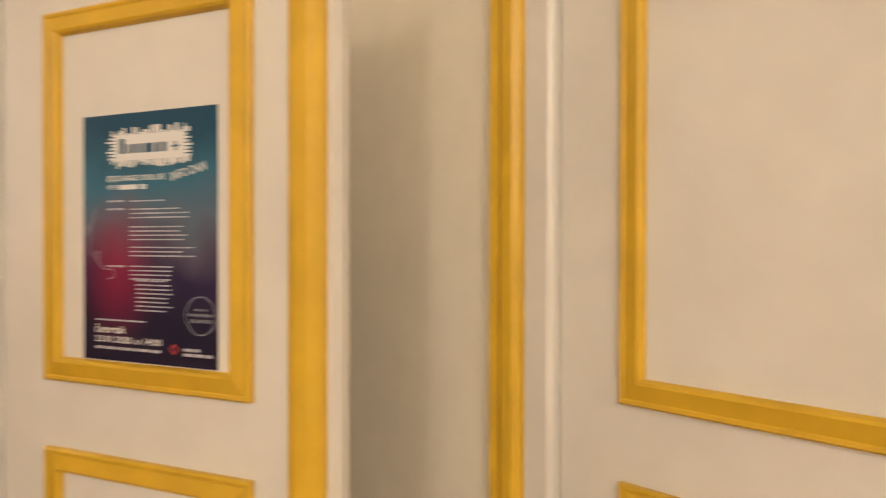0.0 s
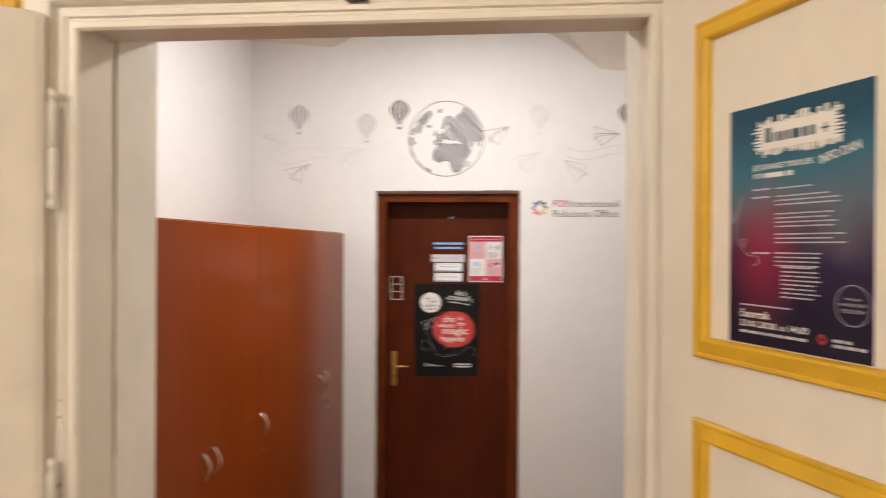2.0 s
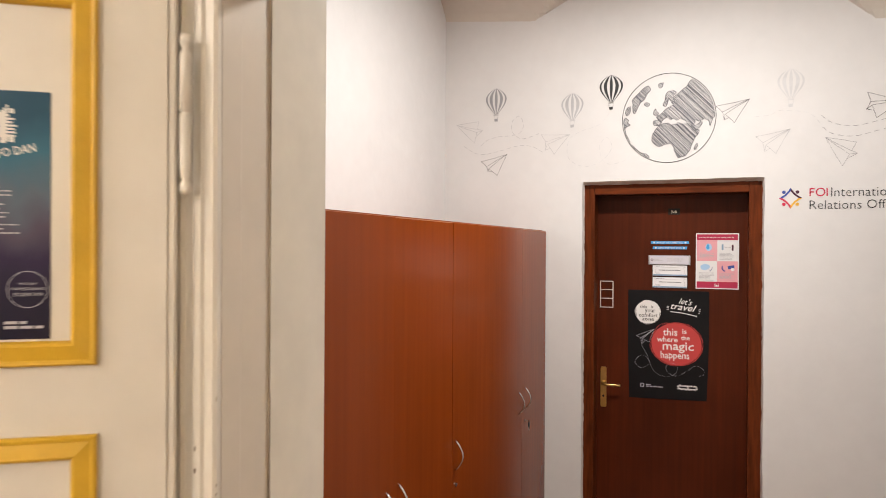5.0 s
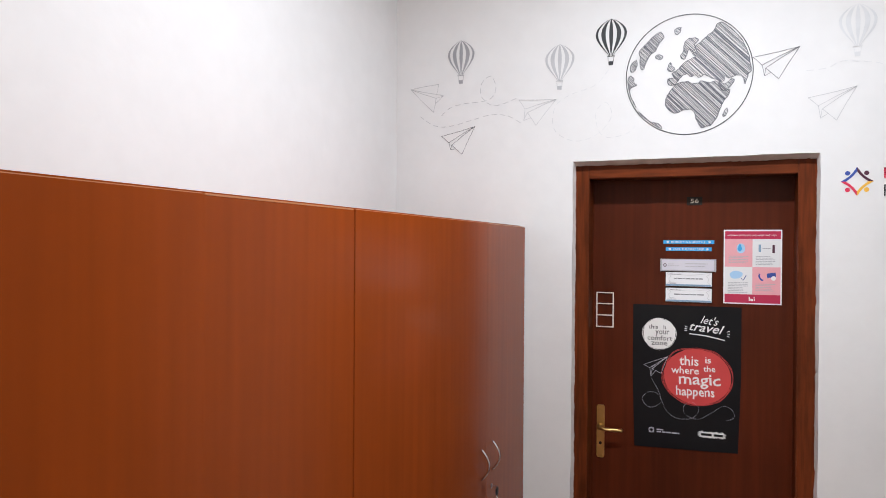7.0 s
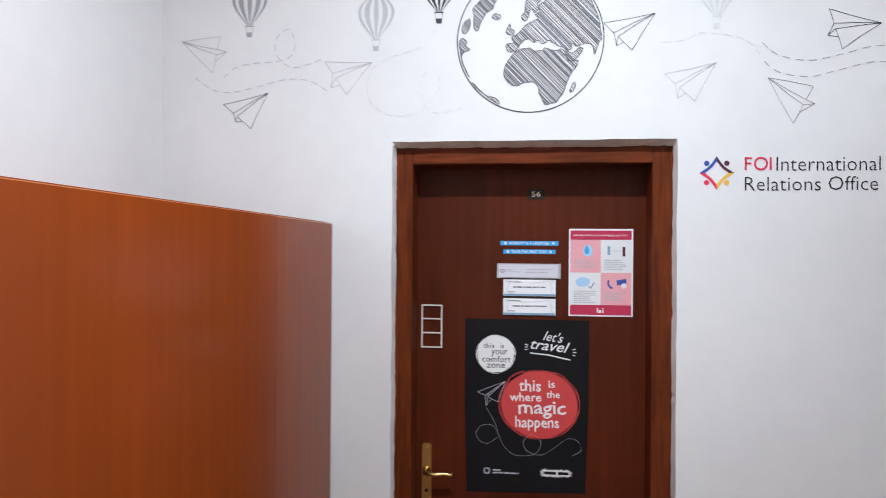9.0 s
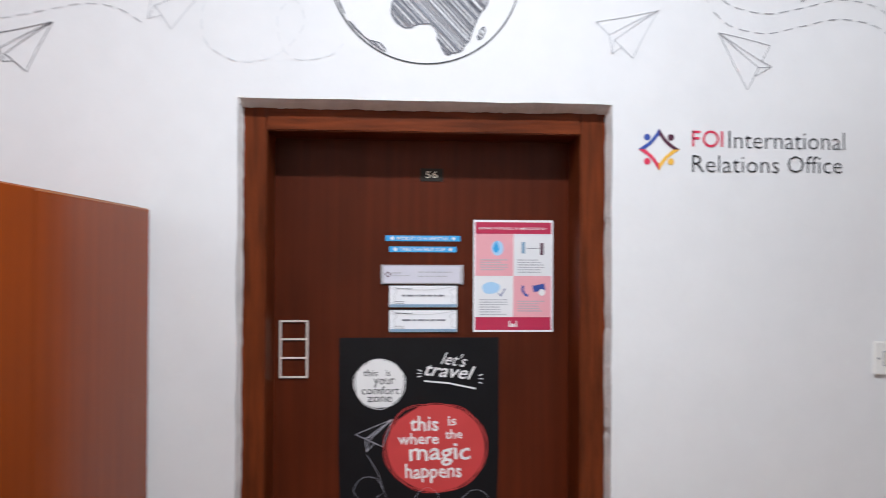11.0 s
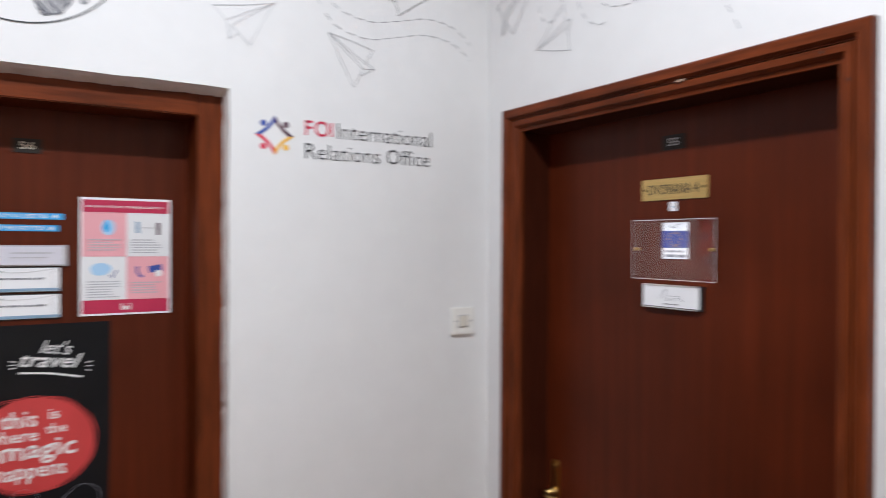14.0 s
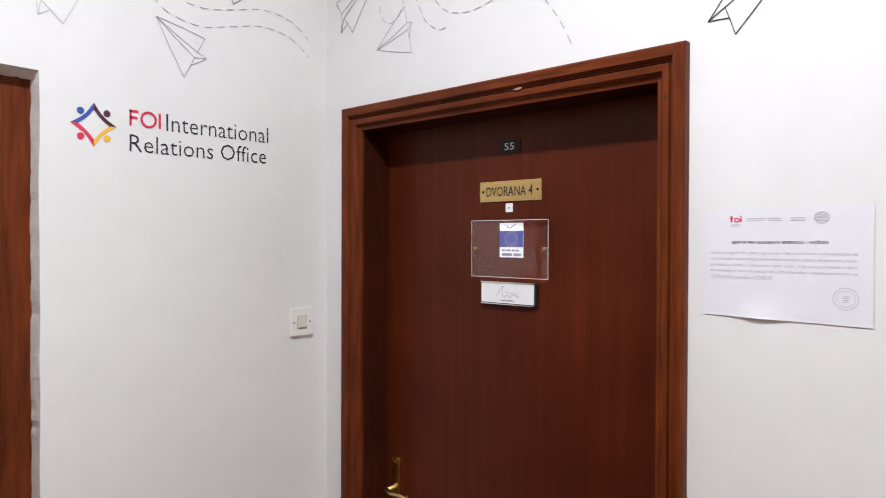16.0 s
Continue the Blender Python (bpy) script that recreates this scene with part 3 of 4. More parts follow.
def moulded(profile, x0, x1, top, name, parent, tone=None):
    """Two uprights and a head, mitred, each a part."""
    for k in range(3):
        bm = bmesh.new()
        rings = []
        for d, h in profile:
            pts = [(x0 + d, 0), (x0 + d, top - d), (x1 - d, top - d), (x1 - d, 0)]
            rings.append([bm.verts.new((x, -h, z)) for x, z in pts[k:k + 2]])
        for i in range(len(rings)):
            a, b = rings[i], rings[(i + 1) % len(rings)]
            bm.faces.new((a[0], a[1], b[1], b[0]))
        bm.faces.new([r[0] for r in rings])
        bm.faces.new([r[1] for r in rings])
        part(name, bm, tone or (RAILWOOD_B if k == 1 else FRAMEWOOD), parent)


moulded(OUTER, -4.371, -3.310, 2.124, "architrave", door_b)
moulded(INNER, -4.371, -3.310, 2.124, "frame", door_b)
# The lining takes the darkened wood, so its shade is painted in.
moulded(REVEAL, -4.371, -3.310, 2.124, "lining", door_b, SHADEDWOOD)
part("chip", prism(bmesh.new(), [(-3.732, 2.090), (-3.720, 2.093), (-3.704, 2.092), (-3.709, 2.088), (-3.724, 2.087)], -.0195, -.0125), PALE_CHIP, door_b, "pale chip in the varnish")
for x, z in ((-4.262, 2.081), (-3.832, 2.080), (-3.402, 2.081), (-3.353, 2.022)):
    part("nail", cuboid(x - .0022, -.0158, z - .0022, x + .0022, -.0135, z + .0022), BLACKP, door_b, "dark sunken nail head")
part("leaf", cuboid(-4.310, 0.1062, 0.008, -3.37, 0.148, 2.064), DARKWOOD, door_b)
lever_set(door_b, pose(0.9312, 4.262, 0.972, 0, 0, -90))


# ---- cabinets ----
def bow_handle(parent, y, z):
    pts = [(-1.086 + .030 * math.sin(math.pi * k / 12) ** 0.8, y, z - .052 + .104 * k / 12) for k in range(13)]
    return part("bow_handle", tube(bmesh.new(), pts, .0042, 8), CHROME, parent, "curved satin metal handle", smooth=True)


def wardrobe(y0, doors, handles, lock, label):
    """A tall cabinet against the west wall: carcass, doors with handles, a lock."""
    y1 = doors[-1][1]
    c = thing("cabinet", pose(0, 0, 0), label, "cabinet", "tall cabinets along the wall")
    body = bmesh.new()
    box(body, WALL_C + 0.012, y0 + 0.002, 0, -1.105, y1 - 0.002, 1.852, bevel=.0015)
    part("body", body, CHERRY, c)
    for n, (a, b) in enumerate(doors):
        d = part("door", cuboid(-1.103, a + 0.0002, 0.06, -1.085, b - 0.0002, 1.846 - 0.002 * (n % 2)), CHERRY, c)
        part("edge_band", cuboid(-1.1025, a + 0.004, 1.8445, -1.0858, b - 0.004, 1.8475), CHERRY_EDGE, d, "lighter edge banding")
        bow_handle(d, handles[n], 1.012)
    if lock is not None:
        part("lock", lathe(bmesh.new(), [(.008, 0), (.008, .004), (.0001, .005)], 14, pose(-1.085, lock, 0.905, 0, 90)), CHROME, c)
    return c


first = wardrobe(1.965, ((1.965, 2.457), (2.457, 2.9475)), (2.405, 2.487), None, "cherry laminate two-door cabinet with curved metal handles")
wardrobe(2.951, ((2.951, 3.440),), (2.980,), 2.984, "narrow cherry laminate single-door cabinet with one metal handle")
last = wardrobe(3.441, ((3.4405, 3.9353), (3.9367, 4.452)), (3.872, 3.998), 3.985, "cherry laminate two-door cabinet with key in its lock")
key = thing("key", pose(-1.080, 3.985, 0.905), "small key with black plastic head hanging in a cabinet lock", "key")
part("blade", tube(bmesh.new(), [(0, 0, 0), (.012, 0, 0), (.022, 0, 0)], .0025), CHROME, key)
part("head", cuboid(.016, -.010, -.030, .022, .012, -.003, bevel=.003), BLACKP, key, "black plastic key head")
part("ring", tube(bmesh.new(), [(.019, .009 * math.sin(a * math.pi / 6), -.038 + .010 * math.cos(a * math.pi / 6)) for a in range(13)], .0012, 6), CHROME, key)


# ---- lamps overhead ----
def ceiling_lamp(place, top, label):
    lamp = thing("ceiling_lamp", pose(*place), label, "ceiling lamp")
    part("rose", lathe(bmesh.new(), [(.0001, top - place[2]), (.06, top - place[2] - .002), (.055, top - place[2] - .03), (.012, top - place[2] - .04), (.0001, top - place[2] - .04)], 20), ENAMEL, lamp)
    part("rod", lathe(bmesh.new(), [(.008, .12), (.008, top - place[2] - .03)], 10), BRASS, lamp)
    part("shade", lathe(bmesh.new(), [(.02, .125), (.07, .118), (.115, .085), (.15, .02), (.145, .02), (.11, .08), (.066, .112), (.02, .119)], 28), OPAL, lamp, "opal glass shade", smooth=True)
    return lamp


def flush_lamp(place, top, label):
    """A shallow round drum on a short stem: enamelled rim, opal diffuser below."""
    lamp = thing("ceiling_lamp", pose(*place), label, "ceiling lamp")
    h = top - place[2]
    part("rose", lathe(bmesh.new(), [(.0001, h), (.06, h - .002), (.055, h - .03), (.012, h - .04), (.0001, h - .04)], 20), ENAMEL, lamp)
    part("rod", lathe(bmesh.new(), [(.008, .055), (.008, h - .03)], 10), BRASS, lamp)
    part("rim", lathe(bmesh.new(), [(.0001, .060), (.120, .060), (.134, .050), (.138, .004), (.134, 0), (.128, 0), (.128, .040), (.0001, .044)], 36), ENAMEL, lamp, smooth=True)
    part("diffuser", lathe(bmesh.new(), [(.0001, -.006), (.090, -.004), (.1275, .004), (.1275, .010), (.0001, .010)], 36), OPAL, lamp, "opal glass diffuser", smooth=True)
    return lamp


flush_lamp(LAMP_IN, 3.30, "round opal ceiling lamp with white rim under the vault")
# Corridor pendants stay out of view; the second only carries the added fill.
for spot in (LAMP_OUT, FILL_OUT):
    ceiling_lamp(spot, 3.50, "unseen opal glass pendant lamp added in the corridor")


# ---- wall mural ----
GLOBE = (-0.443, 2.440)
GLOBE_R = 0.2335


def roughened(pts, amount, seed):
    """A soft, slightly shaky outline."""
    rnd = random.Random(seed)
    out = []
    for x, y in smooth_line(pts, 4, True):
        out.append((x + rnd.uniform(-amount, amount), y + rnd.uniform(-amount, amount)))
    return out


def scaled(values, s):
    return [(values[k] * s / 100, values[k + 1] * s / 100) for k in range(0, len(values), 2)]


# Outlines of the continents, in hundredths of the globe's radius.
LANDS = (
    (-23, -20, -16, -14, -1, -12, 6, -16, 16, -16, 21, -12, 32, -16, 45, -15, 49, -24, 55, -31, 65, -31, 62, -40, 55, -49, 49, -66, 40, -83, 31, -88, 21, -89, 17, -80, 13, -74, 12, -66, 7, -59, -1, -58, -9, -60, -17, -63, -27, -60, -34, -51, -35, -41, -31, -31),
    (-31, -14, -31, -5, -21, -4, -25, 3, -16, 9, -7, 19, 6, 26, 12, 29, 7, 34, 14, 39, 10, 44, 17, 50, 26, 58, 40, 69, 45, 79, 55, 80, 70, 67, 83, 50, 92, 30, 96, 11, 97, -2, 93, -7, 88, -22, 84, -10, 75, -7, 65, -11, 57, -7, 55, -16, 45, -12, 32, -6, 27, -2, 17, -6, 12, -1, 6, -4, -2, 1, -9, -2, -14, -7, -21, -16),
    (-12, 31, -7, 40, -6, 52, 1, 59, 11, 60, 16, 55, 10, 49, 12, 42, 6, 37, 1, 42, -2, 32, -7, 26),
    (49, -15, 57, -20, 67, -13, 72, -15, 65, -26, 57, -31, 51, -26),
    (-42, 74, -39, 65, -47, 55, -52, 44, -60, 39, -67, 27, -72, 14, -77, 19, -77, 36, -78, 45, -67, 57, -55, 69, -47, 74),
    (-52, 34, -47, 37, -40, 34, -44, 29, -50, 30),
    (-32, 14, -27, 22, -26, 16, -21, 12, -24, 7, -31, 8),
    (-79, -57, -74, -63, -66, -71, -57, -77, -45, -80, -41, -88, -46, -86, -56, -79, -66, -71, -74, -62),
    (-92, 4, -87, -1, -88, -7, -82, -12, -92, -16, -94, -24, -90, -36, -83, -50, -87, -42, -93, -29, -96, -12, -97, -1),
    (-92, 23, -83, 31, -83, 19, -88, 11, -93, 14),
    (57, -64, 62, -60, 60, -70, 55, -74),
    (-21, 77, -11, 79, -14, 70, -19, 69),
)

globe = thing("globe_decal", on_wall_a(*GLOBE), "black line-drawn globe decal with hatched continents on white wall", "wall decal")
part("outline", stroke(bmesh.new(), oval(0, 0, GLOBE_R, GLOBE_R, 120), .0034, True), INK, globe)
for n, land in enumerate(LANDS):
    shape = roughened(scaled(land, GLOBE_R), .0016, n)
    outline = part("continent", stroke(bmesh.new(), shape, .0026, True), INK_SOFT, globe)
    tagged(part("hatching", hatch(bmesh.new(), shape, radians(-46), .0046, .0023, n, z=.0003), HATCH, outline), kind="stuff")


def balloon(x, top, bottom, wide, mat, label):
    """A striped hot-air balloon with a basket."""
    h = top - bottom
    b = thing("balloon_decal", on_wall_a(x, bottom), label, "wall decal", "balloon decals")
    rows = 22

    def half(s):
        return wide / 2 * (math.sin(math.pi * min(0.5 + (s - 0.6) / 0.8, 1.0)) ** 0.75 if s > 0.6 else (0.15 + 0.85 * math.sin(math.pi / 2 * s / 0.6) ** 1.25))
    env = bmesh.new()
    for a, c in ((-1.0, -0.84), (-0.64, -0.36), (-0.13, 0.13), (0.36, 0.64), (0.84, 1.0)):
        left = [(a * half(k / rows), h * (.2 + .8 * k / rows)) for k in range(rows + 1)]
        right = [(c * half(k / rows), h * (.2 + .8 * k / rows)) for k in range(rows + 1)]
        for (l0, r0), (l1, r1) in zip(zip(left, right), zip(left[1:], right[1:])):
            if abs(l0[0] - r0[0]) + abs(l1[0] - r1[0]) > 1e-4:
                poly(env, [l0, r0, (r1[0] + 1e-5, r1[1]), l1])
    part("envelope", env, mat, b)
    basket = bmesh.new()
    poly(basket, [(-wide * .075, 0), (wide * .065, 0), (wide * .08, h * .085), (-wide * .09, h * .085)])
    stroke(basket, [(-wide * .09, h * .085), (-wide * .10, h * .19)], .0014)
    stroke(basket, [(wide * .08, h * .085), (wide * .09, h * .19)], .0014)
    rect(basket, -wide * .13, h * .185, wide * .12, h * .2)
    part("basket", basket, mat, b)
    return b


balloon(-1.381, 2.664, 2.475, .123, GREY1, "grey striped hot-air balloon decal on white wall")
balloon(-0.946, 2.606, 2.417, .122, GREY2, "light grey striped hot-air balloon decal on white wall")
balloon(-0.737, 2.689, 2.501, .124, INK, "black striped hot-air balloon decal beside the globe")
balloon(0.135, 2.650, 2.459, .122, GREY3, "faded grey striped hot-air balloon decal on white wall")
balloon(0.672, 2.655, 2.466, .122, INK, "black striped hot-air balloon decal near the corner")


def paper_plane(m, nose, left, keel, right, mat, label, width=.0017):
    """Folded paper plane in outline: nose, two wing tips and the keel."""
    n, l, k, r = (Vector(p) for p in (nose, left, keel, right))
    mid = (n + l + r) / 3
    n, l, k, r = n - mid, l - mid, k - mid, r - mid
    a, b = l.lerp(r, .36), l.lerp(r, .5)
    c = b.lerp(r, .4)
    bm = bmesh.new()
    for p, q in ((n, l), (l, a), (a, n), (a, k), (k, b), (b, n), (b, r), (r, n), (k, c)):
        side = Vector((-(q - p).y, (q - p).x)) * 0.012
        stroke(bm, [p, (p + q) / 2 + side, q], width)
    ob = tagged(link("paper_plane_decal", bm, mat, m @ Matrix.Translation((mid.x, mid.y, 0))), label, "wall decal", "paper plane decals")
    return ob


A0 = on_wall_a(0, 0)
paper_plane(A0, (-1.620, 2.466), (-1.485, 2.480), (-1.462, 2.428), (-1.510, 2.358), GREY2, "pale grey outlined paper plane decal")
paper_plane(A0, (-1.315, 2.285), (-1.471, 2.249), (-1.428, 2.189), (-1.374, 2.166), INK_SOFT, "dark outlined paper plane decal above the cabinets")
paper_plane(A0, (-0.959, 2.379), (-1.119, 2.386), (-1.098, 2.298), (-1.045, 2.274), GREY2, "pale grey outlined paper plane decal")
paper_plane(A0, (-0.052, 2.512), (-0.211, 2.486), (-0.170, 2.412), (-0.122, 2.397), INK_SOFT, "dark outlined paper plane decal beside the globe")
paper_plane(A0, (0.134, 2.352), (-0.023, 2.320), (0.018, 2.242), (0.070, 2.232), GREY2, "pale grey outlined paper plane decal")
paper_plane(A0, (0.288, 2.301), (0.420, 2.272), (0.425, 2.219), (0.362, 2.160), GREY1, "grey outlined paper plane decal above the office sign")
paper_plane(A0, (0.615, 2.460), (0.465, 2.508), (0.461, 2.427), (0.503, 2.384), INK, "black outlined paper plane decal")
B0 = on_wall_b(0, 0)
paper_plane(B0, (-4.215, 2.515), (-4.425, 2.455), (-4.398, 2.360), (-4.345, 2.352), INK_SOFT, "dark outlined paper plane decal above the side door")
paper_plane(B0, (-4.234, 2.279), (-4.122, 2.378), (-4.092, 2.330), (-4.094, 2.247), GREY1, "grey outlined paper plane decal above the side door", .0015)
paper_plane(B0, (-3.085, 2.270), (-3.262, 2.232), (-3.274, 2.156), (-3.222, 2.122), INK, "black outlined paper plane decal over the notice", .0021)


def dash_line(m, pts, mat, label, width=.0022, on=.022, off=.014):
    c = sum((Vector(p) for p in pts), Vector((0, 0))) / len(pts)
    return tagged(link("dashed_line_decal", dashes(bmesh.new(), [(x - c.x, y - c.y) for x, y in pts], width, on, off), mat,
                       m @ Matrix.Translation((c.x, c.y, 0))), label, "wall decal", "dashed flight paths")


dash_line(A0, [(-1.573, 2.342), (-1.51, 2.300), (-1.440, 2.290), (-1.34, 2.310), (-1.246, 2.330), (-1.17, 2.322), (-1.110, 2.288)], GREY2, "grey dashed flight path decal on white wall")
dash_line(A0, [(-1.471, 2.340), (-1.43, 2.372), (-1.367, 2.386), (-1.258, 2.395), (-1.222, 2.437), (-1.242, 2.496), (-1.285, 2.47), (-1.285, 2.41), (-1.234, 2.370), (-1.17, 2.380), (-1.12, 2.40)], GREY2, "grey dashed looping flight path decal")
dash_line(A0, [(-0.746, 2.484), (-0.80, 2.425), (-0.905, 2.391), (-0.965, 2.345), (-0.965, 2.250), (-0.882, 2.201), (-0.79, 2.225), (-0.734, 2.293), (-0.755, 2.352), (-0.795, 2.315), (-0.785, 2.240), (-0.744, 2.209), (-0.672, 2.222), (-0.64, 2.25)], GREY3, "pale dashed looping flight path decal beside globe")
dash_line(A0, [(-0.03, 2.42), (0.04, 2.425), (0.08, 2.445), (0.13, 2.442), (0.20, 2.430), (0.24, 2.405), (0.262, 2.375)], GREY3, "pale dashed flight path decal under a balloon")
dash_line(A0, [(0.270, 2.410), (0.32, 2.370), (0.409, 2.352), (0.50, 2.368), (0.598, 2.391), (0.69, 2.380), (0.755, 2.337)], GREY1, "grey dashed wavy flight path decal")
dash_line(A0, [(0.276, 2.352), (0.32, 2.318), (0.409, 2.302), (0.50, 2.322), (0.598, 2.343), (0.69, 2.330), (0.755, 2.289)], GREY1, "grey dashed wavy flight path decal, lower twin")
dash_line(B0, [(-4.215, 2.440), (-4.222, 2.385), (-4.190, 2.345), (-4.145, 2.358), (-4.11, 2.420), (-4.08, 2.395), (-4.04, 2.322), (-3.99, 2.288), (-3.955, 2.292)], GREY1, "grey dashed looping flight path decal over door")
dash_line(B0, [(-4.03, 2.40), (-3.97, 2.335), (-3.900, 2.313), (-3.83, 2.318), (-3.76, 2.338), (-3.70, 2.325), (-3.665, 2.300), (-3.617, 2.238), (-3.575, 2.160)], GREY1, "grey dashed flight path decal falling over door")

# Office sign: a star of four strokes with dots, and its words.
sign = thing("office_sign", on_wall_a(0.137, 2.008), "vinyl office sign with four-colour star emblem and thin lettering", "sign")
R0 = .0525
for n, mat in enumerate((PURPLE, BLUE, RED, YELLOW)):
    turn = Matrix.Rotation(radians(90 * n), 2)
    bm = bmesh.new()
    out, inn = [], []
    for k in range(15):
        s = k / 14
        base = Vector((R0 * (1 - s), R0 * s))
        pull = math.sin(math.pi * s)
        out.append(turn @ (base * (1 - .16 * pull)))
        inn.append(turn @ (base * (1 - .16 * pull) * (.68 + .05 * pull)))
    for k in range(14):
        poly(bm, [out[k], out[k + 1], inn[k + 1], inn[k]])
    part("star_stroke", bm, mat, sign)
    dot = turn @ Vector((.030, .030))
    part("dot", poly(bmesh.new(), oval(dot.x, dot.y, .0082, .0082, 24)), mat, sign)
bm = bmesh.new()
for stem in ([(.0865, .0085), (.0865, .0475)], [(.0840, .0450), (.1060, .0450)], [(.0840, .0290), (.1035, .0290)]):
    stroke(bm, stem, .0060)
part("hooked_bar", bm, RED, sign, "crimson bar shape")
bm = bmesh.new()
stroke(bm, oval(.1315, .0280, .0180, .0180, 40), .0060, True)
part("ring", bm, RED, sign, "crimson ring")
bm = bmesh.new()
stroke(bm, [(.1600, .0085), (.1600, .0475)], .0062)
part("upright_bar", bm, RED, sign, "crimson bar")
part("lettering", letters("International", .177, .0050, .478, .0490, bold=-.009), INK, sign, "thin black words")
part("lettering", letters("Relations", .084, -.0555, .307, -.0130, bold=-.009), INK, sign, "thin black words")
part("lettering", letters("Office", .329, -.0545, .471, -.0115, bold=-.009), INK, sign, "thin black words")

# ---- light switch ----
switch = thing("light_switch", on_wall_a(0.728, 1.490, 0), "square off-white light switch with one small rocker", "light switch")
part("plate", box(bmesh.new(), -.040, -.0425, 0, .040, .0425, .009, bevel=.003), SWITCH, switch)
part("rocker", box(bmesh.new(), -.016, -.017, .009, .014, .017, .014, bevel=.002), ROCKER, switch, "beige rocker")
part("rocker_frame", box(bmesh.new(), -.018, -.019, .0088, .016, .019, .0105), TEXTMID, switch)
for x in (-.029, .028):
    part("screw", lathe(bmesh.new(), [(.003, 0), (.0028, .0015), (.0001, .002)], 10, Matrix.Translation((x, 0, .009))), TEXTGREY, switch)

# ---- prints on the office door ----
DOOR_A = 4.6325


def on_door_a(x, z, off=0.0):
    return pose(x, DOOR_A - off, z, 90, 0, 0)


def sheet(bm, w, h, t=.0008):
    return box(bm, -w / 2, -h / 2, 0, w / 2, h / 2, t)


number = thing("door_number", on_door_a(-0.4175, 1.956), "small dark door number plate reading 56", "number plate")
part("plate", sheet(bmesh.new(), .060, .034, .002), DARKSIGN, number)
part("figures", letters("56", -.016, -.0085, .016, .0095, .0026, bold=.01), IVORY, number, "ivory figures")

for z, w, words, x in ((1.7875, .198, "MOBILITY IS A LIFESTYLE.", -0.4395), (1.7585, .178, "TAKE THE FIRST STEP.", -0.4395)):
    s = thing("door_sticker", on_door_a(x, z), "narrow sky-blue slogan sticker with white capitals on door", "sticker", "blue slogan stickers")
    part("strip", sheet(bmesh.new(), w, .0150), SKY, s)
    part("lettering", letters(words, -w * .345, -.0044, w * .345, .0044, .0014, bold=.012), POSTERWHITE, s, "white capitals")
    part("dot", poly(bmesh.new(), oval(-w * .41, 0, .005, .005, 20), .0014), POSTERWHITE, s)
    star = bmesh.new()
    for k in range(4):
        a = math.pi * k / 4
        stroke(star, [(w * .41 - .005 * math.cos(a), -.005 * math.sin(a)), (w * .41 + .005 * math.cos(a), .005 * math.sin(a))], .002, z=.0014 + .0001 * k)
    part("star", star, POSTERWHITE, s)

holder = thing("name_holder", on_door_a(-0.441, 1.692), "long brushed metal name plate holder with printed strip", "name plate")
part("tray", box(bmesh.new(), -.108, -.0255, 0, .108, .0255, .006, bevel=.0015), SATIN, holder)
part("end_cap", box(bmesh.new(), -.1085, -.026, 0, -.103, .026, .009, bevel=.001), SATIN, holder)
part("end_cap", box(bmesh.new(), .101, -.026, 0, .1085, .026, .009, bevel=.001), SATIN, holder)
part("strip", box(bmesh.new(), -.102, -.022, .006, .100, .022, .0075), HOLDER_CARD, holder)
mark = bmesh.new()
for k in range(4):
    a = math.pi / 2 * k
    stroke(mark, [(-.090 + .007 * math.cos(a), .0 + .007 * math.sin(a)), (-.090 + .007 * math.cos(a + math.pi / 2), .007 * math.sin(a + math.pi / 2))], .0022, z=.0082)
part("mark", mark, PURPLE, holder)
bm = bmesh.new()
bars(bm, -.079, .006, -.055, 1, .008, .0032, 3, .0082, 0)
bars(bm, -.079, -.001, -.030, 1, .008, .0030, 4, .0082, 0)
bars(bm, -.010, .008, .078, 1, .008, .0030, 5, .0082, 0)
bars(bm, -.010, -.003, .068, 1, .008, .0032, 6, .0082, 0)
tagged(part("small_print", bm, TEXTMID, holder), kind="stuff")
for z, lines in ((1.634, 7), (1.569, 8)):
    card = thing("name_card", on_door_a(-0.438, z), "white acrylic name card with grey-blue band on door", "name plate", "staff name cards")
    part("back", box(bmesh.new(), -.0915, -.0310, 0, .0915, .0310, .003, bevel=.001), BLACKP, card)
    part("card", box(bmesh.new(), -.0895, -.0285, .003, .0890, .0285, .0055, bevel=.0008), CARD, card)
    band = bmesh.new()
    rect(band, -.088, -.0275, .0875, -.0205, .0062)
    part("band", band, STEEL, card)
    deco = bmesh.new()
    for sx in (-1, 1):
        stroke(deco, smooth_line([(sx * .083, -.018), (sx * .074, -.012), (sx * .077, .002), (sx * .070, .014), (sx * .084, .022)], 6), .0022, z=.0062)
    stroke(deco, smooth_line([(-.085, .026), (-.04, .019), (.02, .018), (.085, .027)], 6), .002, z=.0062)
    part("flourish", deco, GREY3, card)
    bm = bmesh.new()
    bars(bm, -.056, .005, .062, 1, .01, .0046, lines, .0062, 0)
    part("name", bm, TEXTGREY, card)
    bm = bmesh.new()
    bars(bm, -.072, .022, -.03, 1, .01, .003, lines + 9, .0062, 0)
    bars(bm, -.074, -.012, -.05, 2, .005, .002, lines + 5, .0062, 0)
    tagged(part("small_print", bm, GREY1, card), kind="stuff")

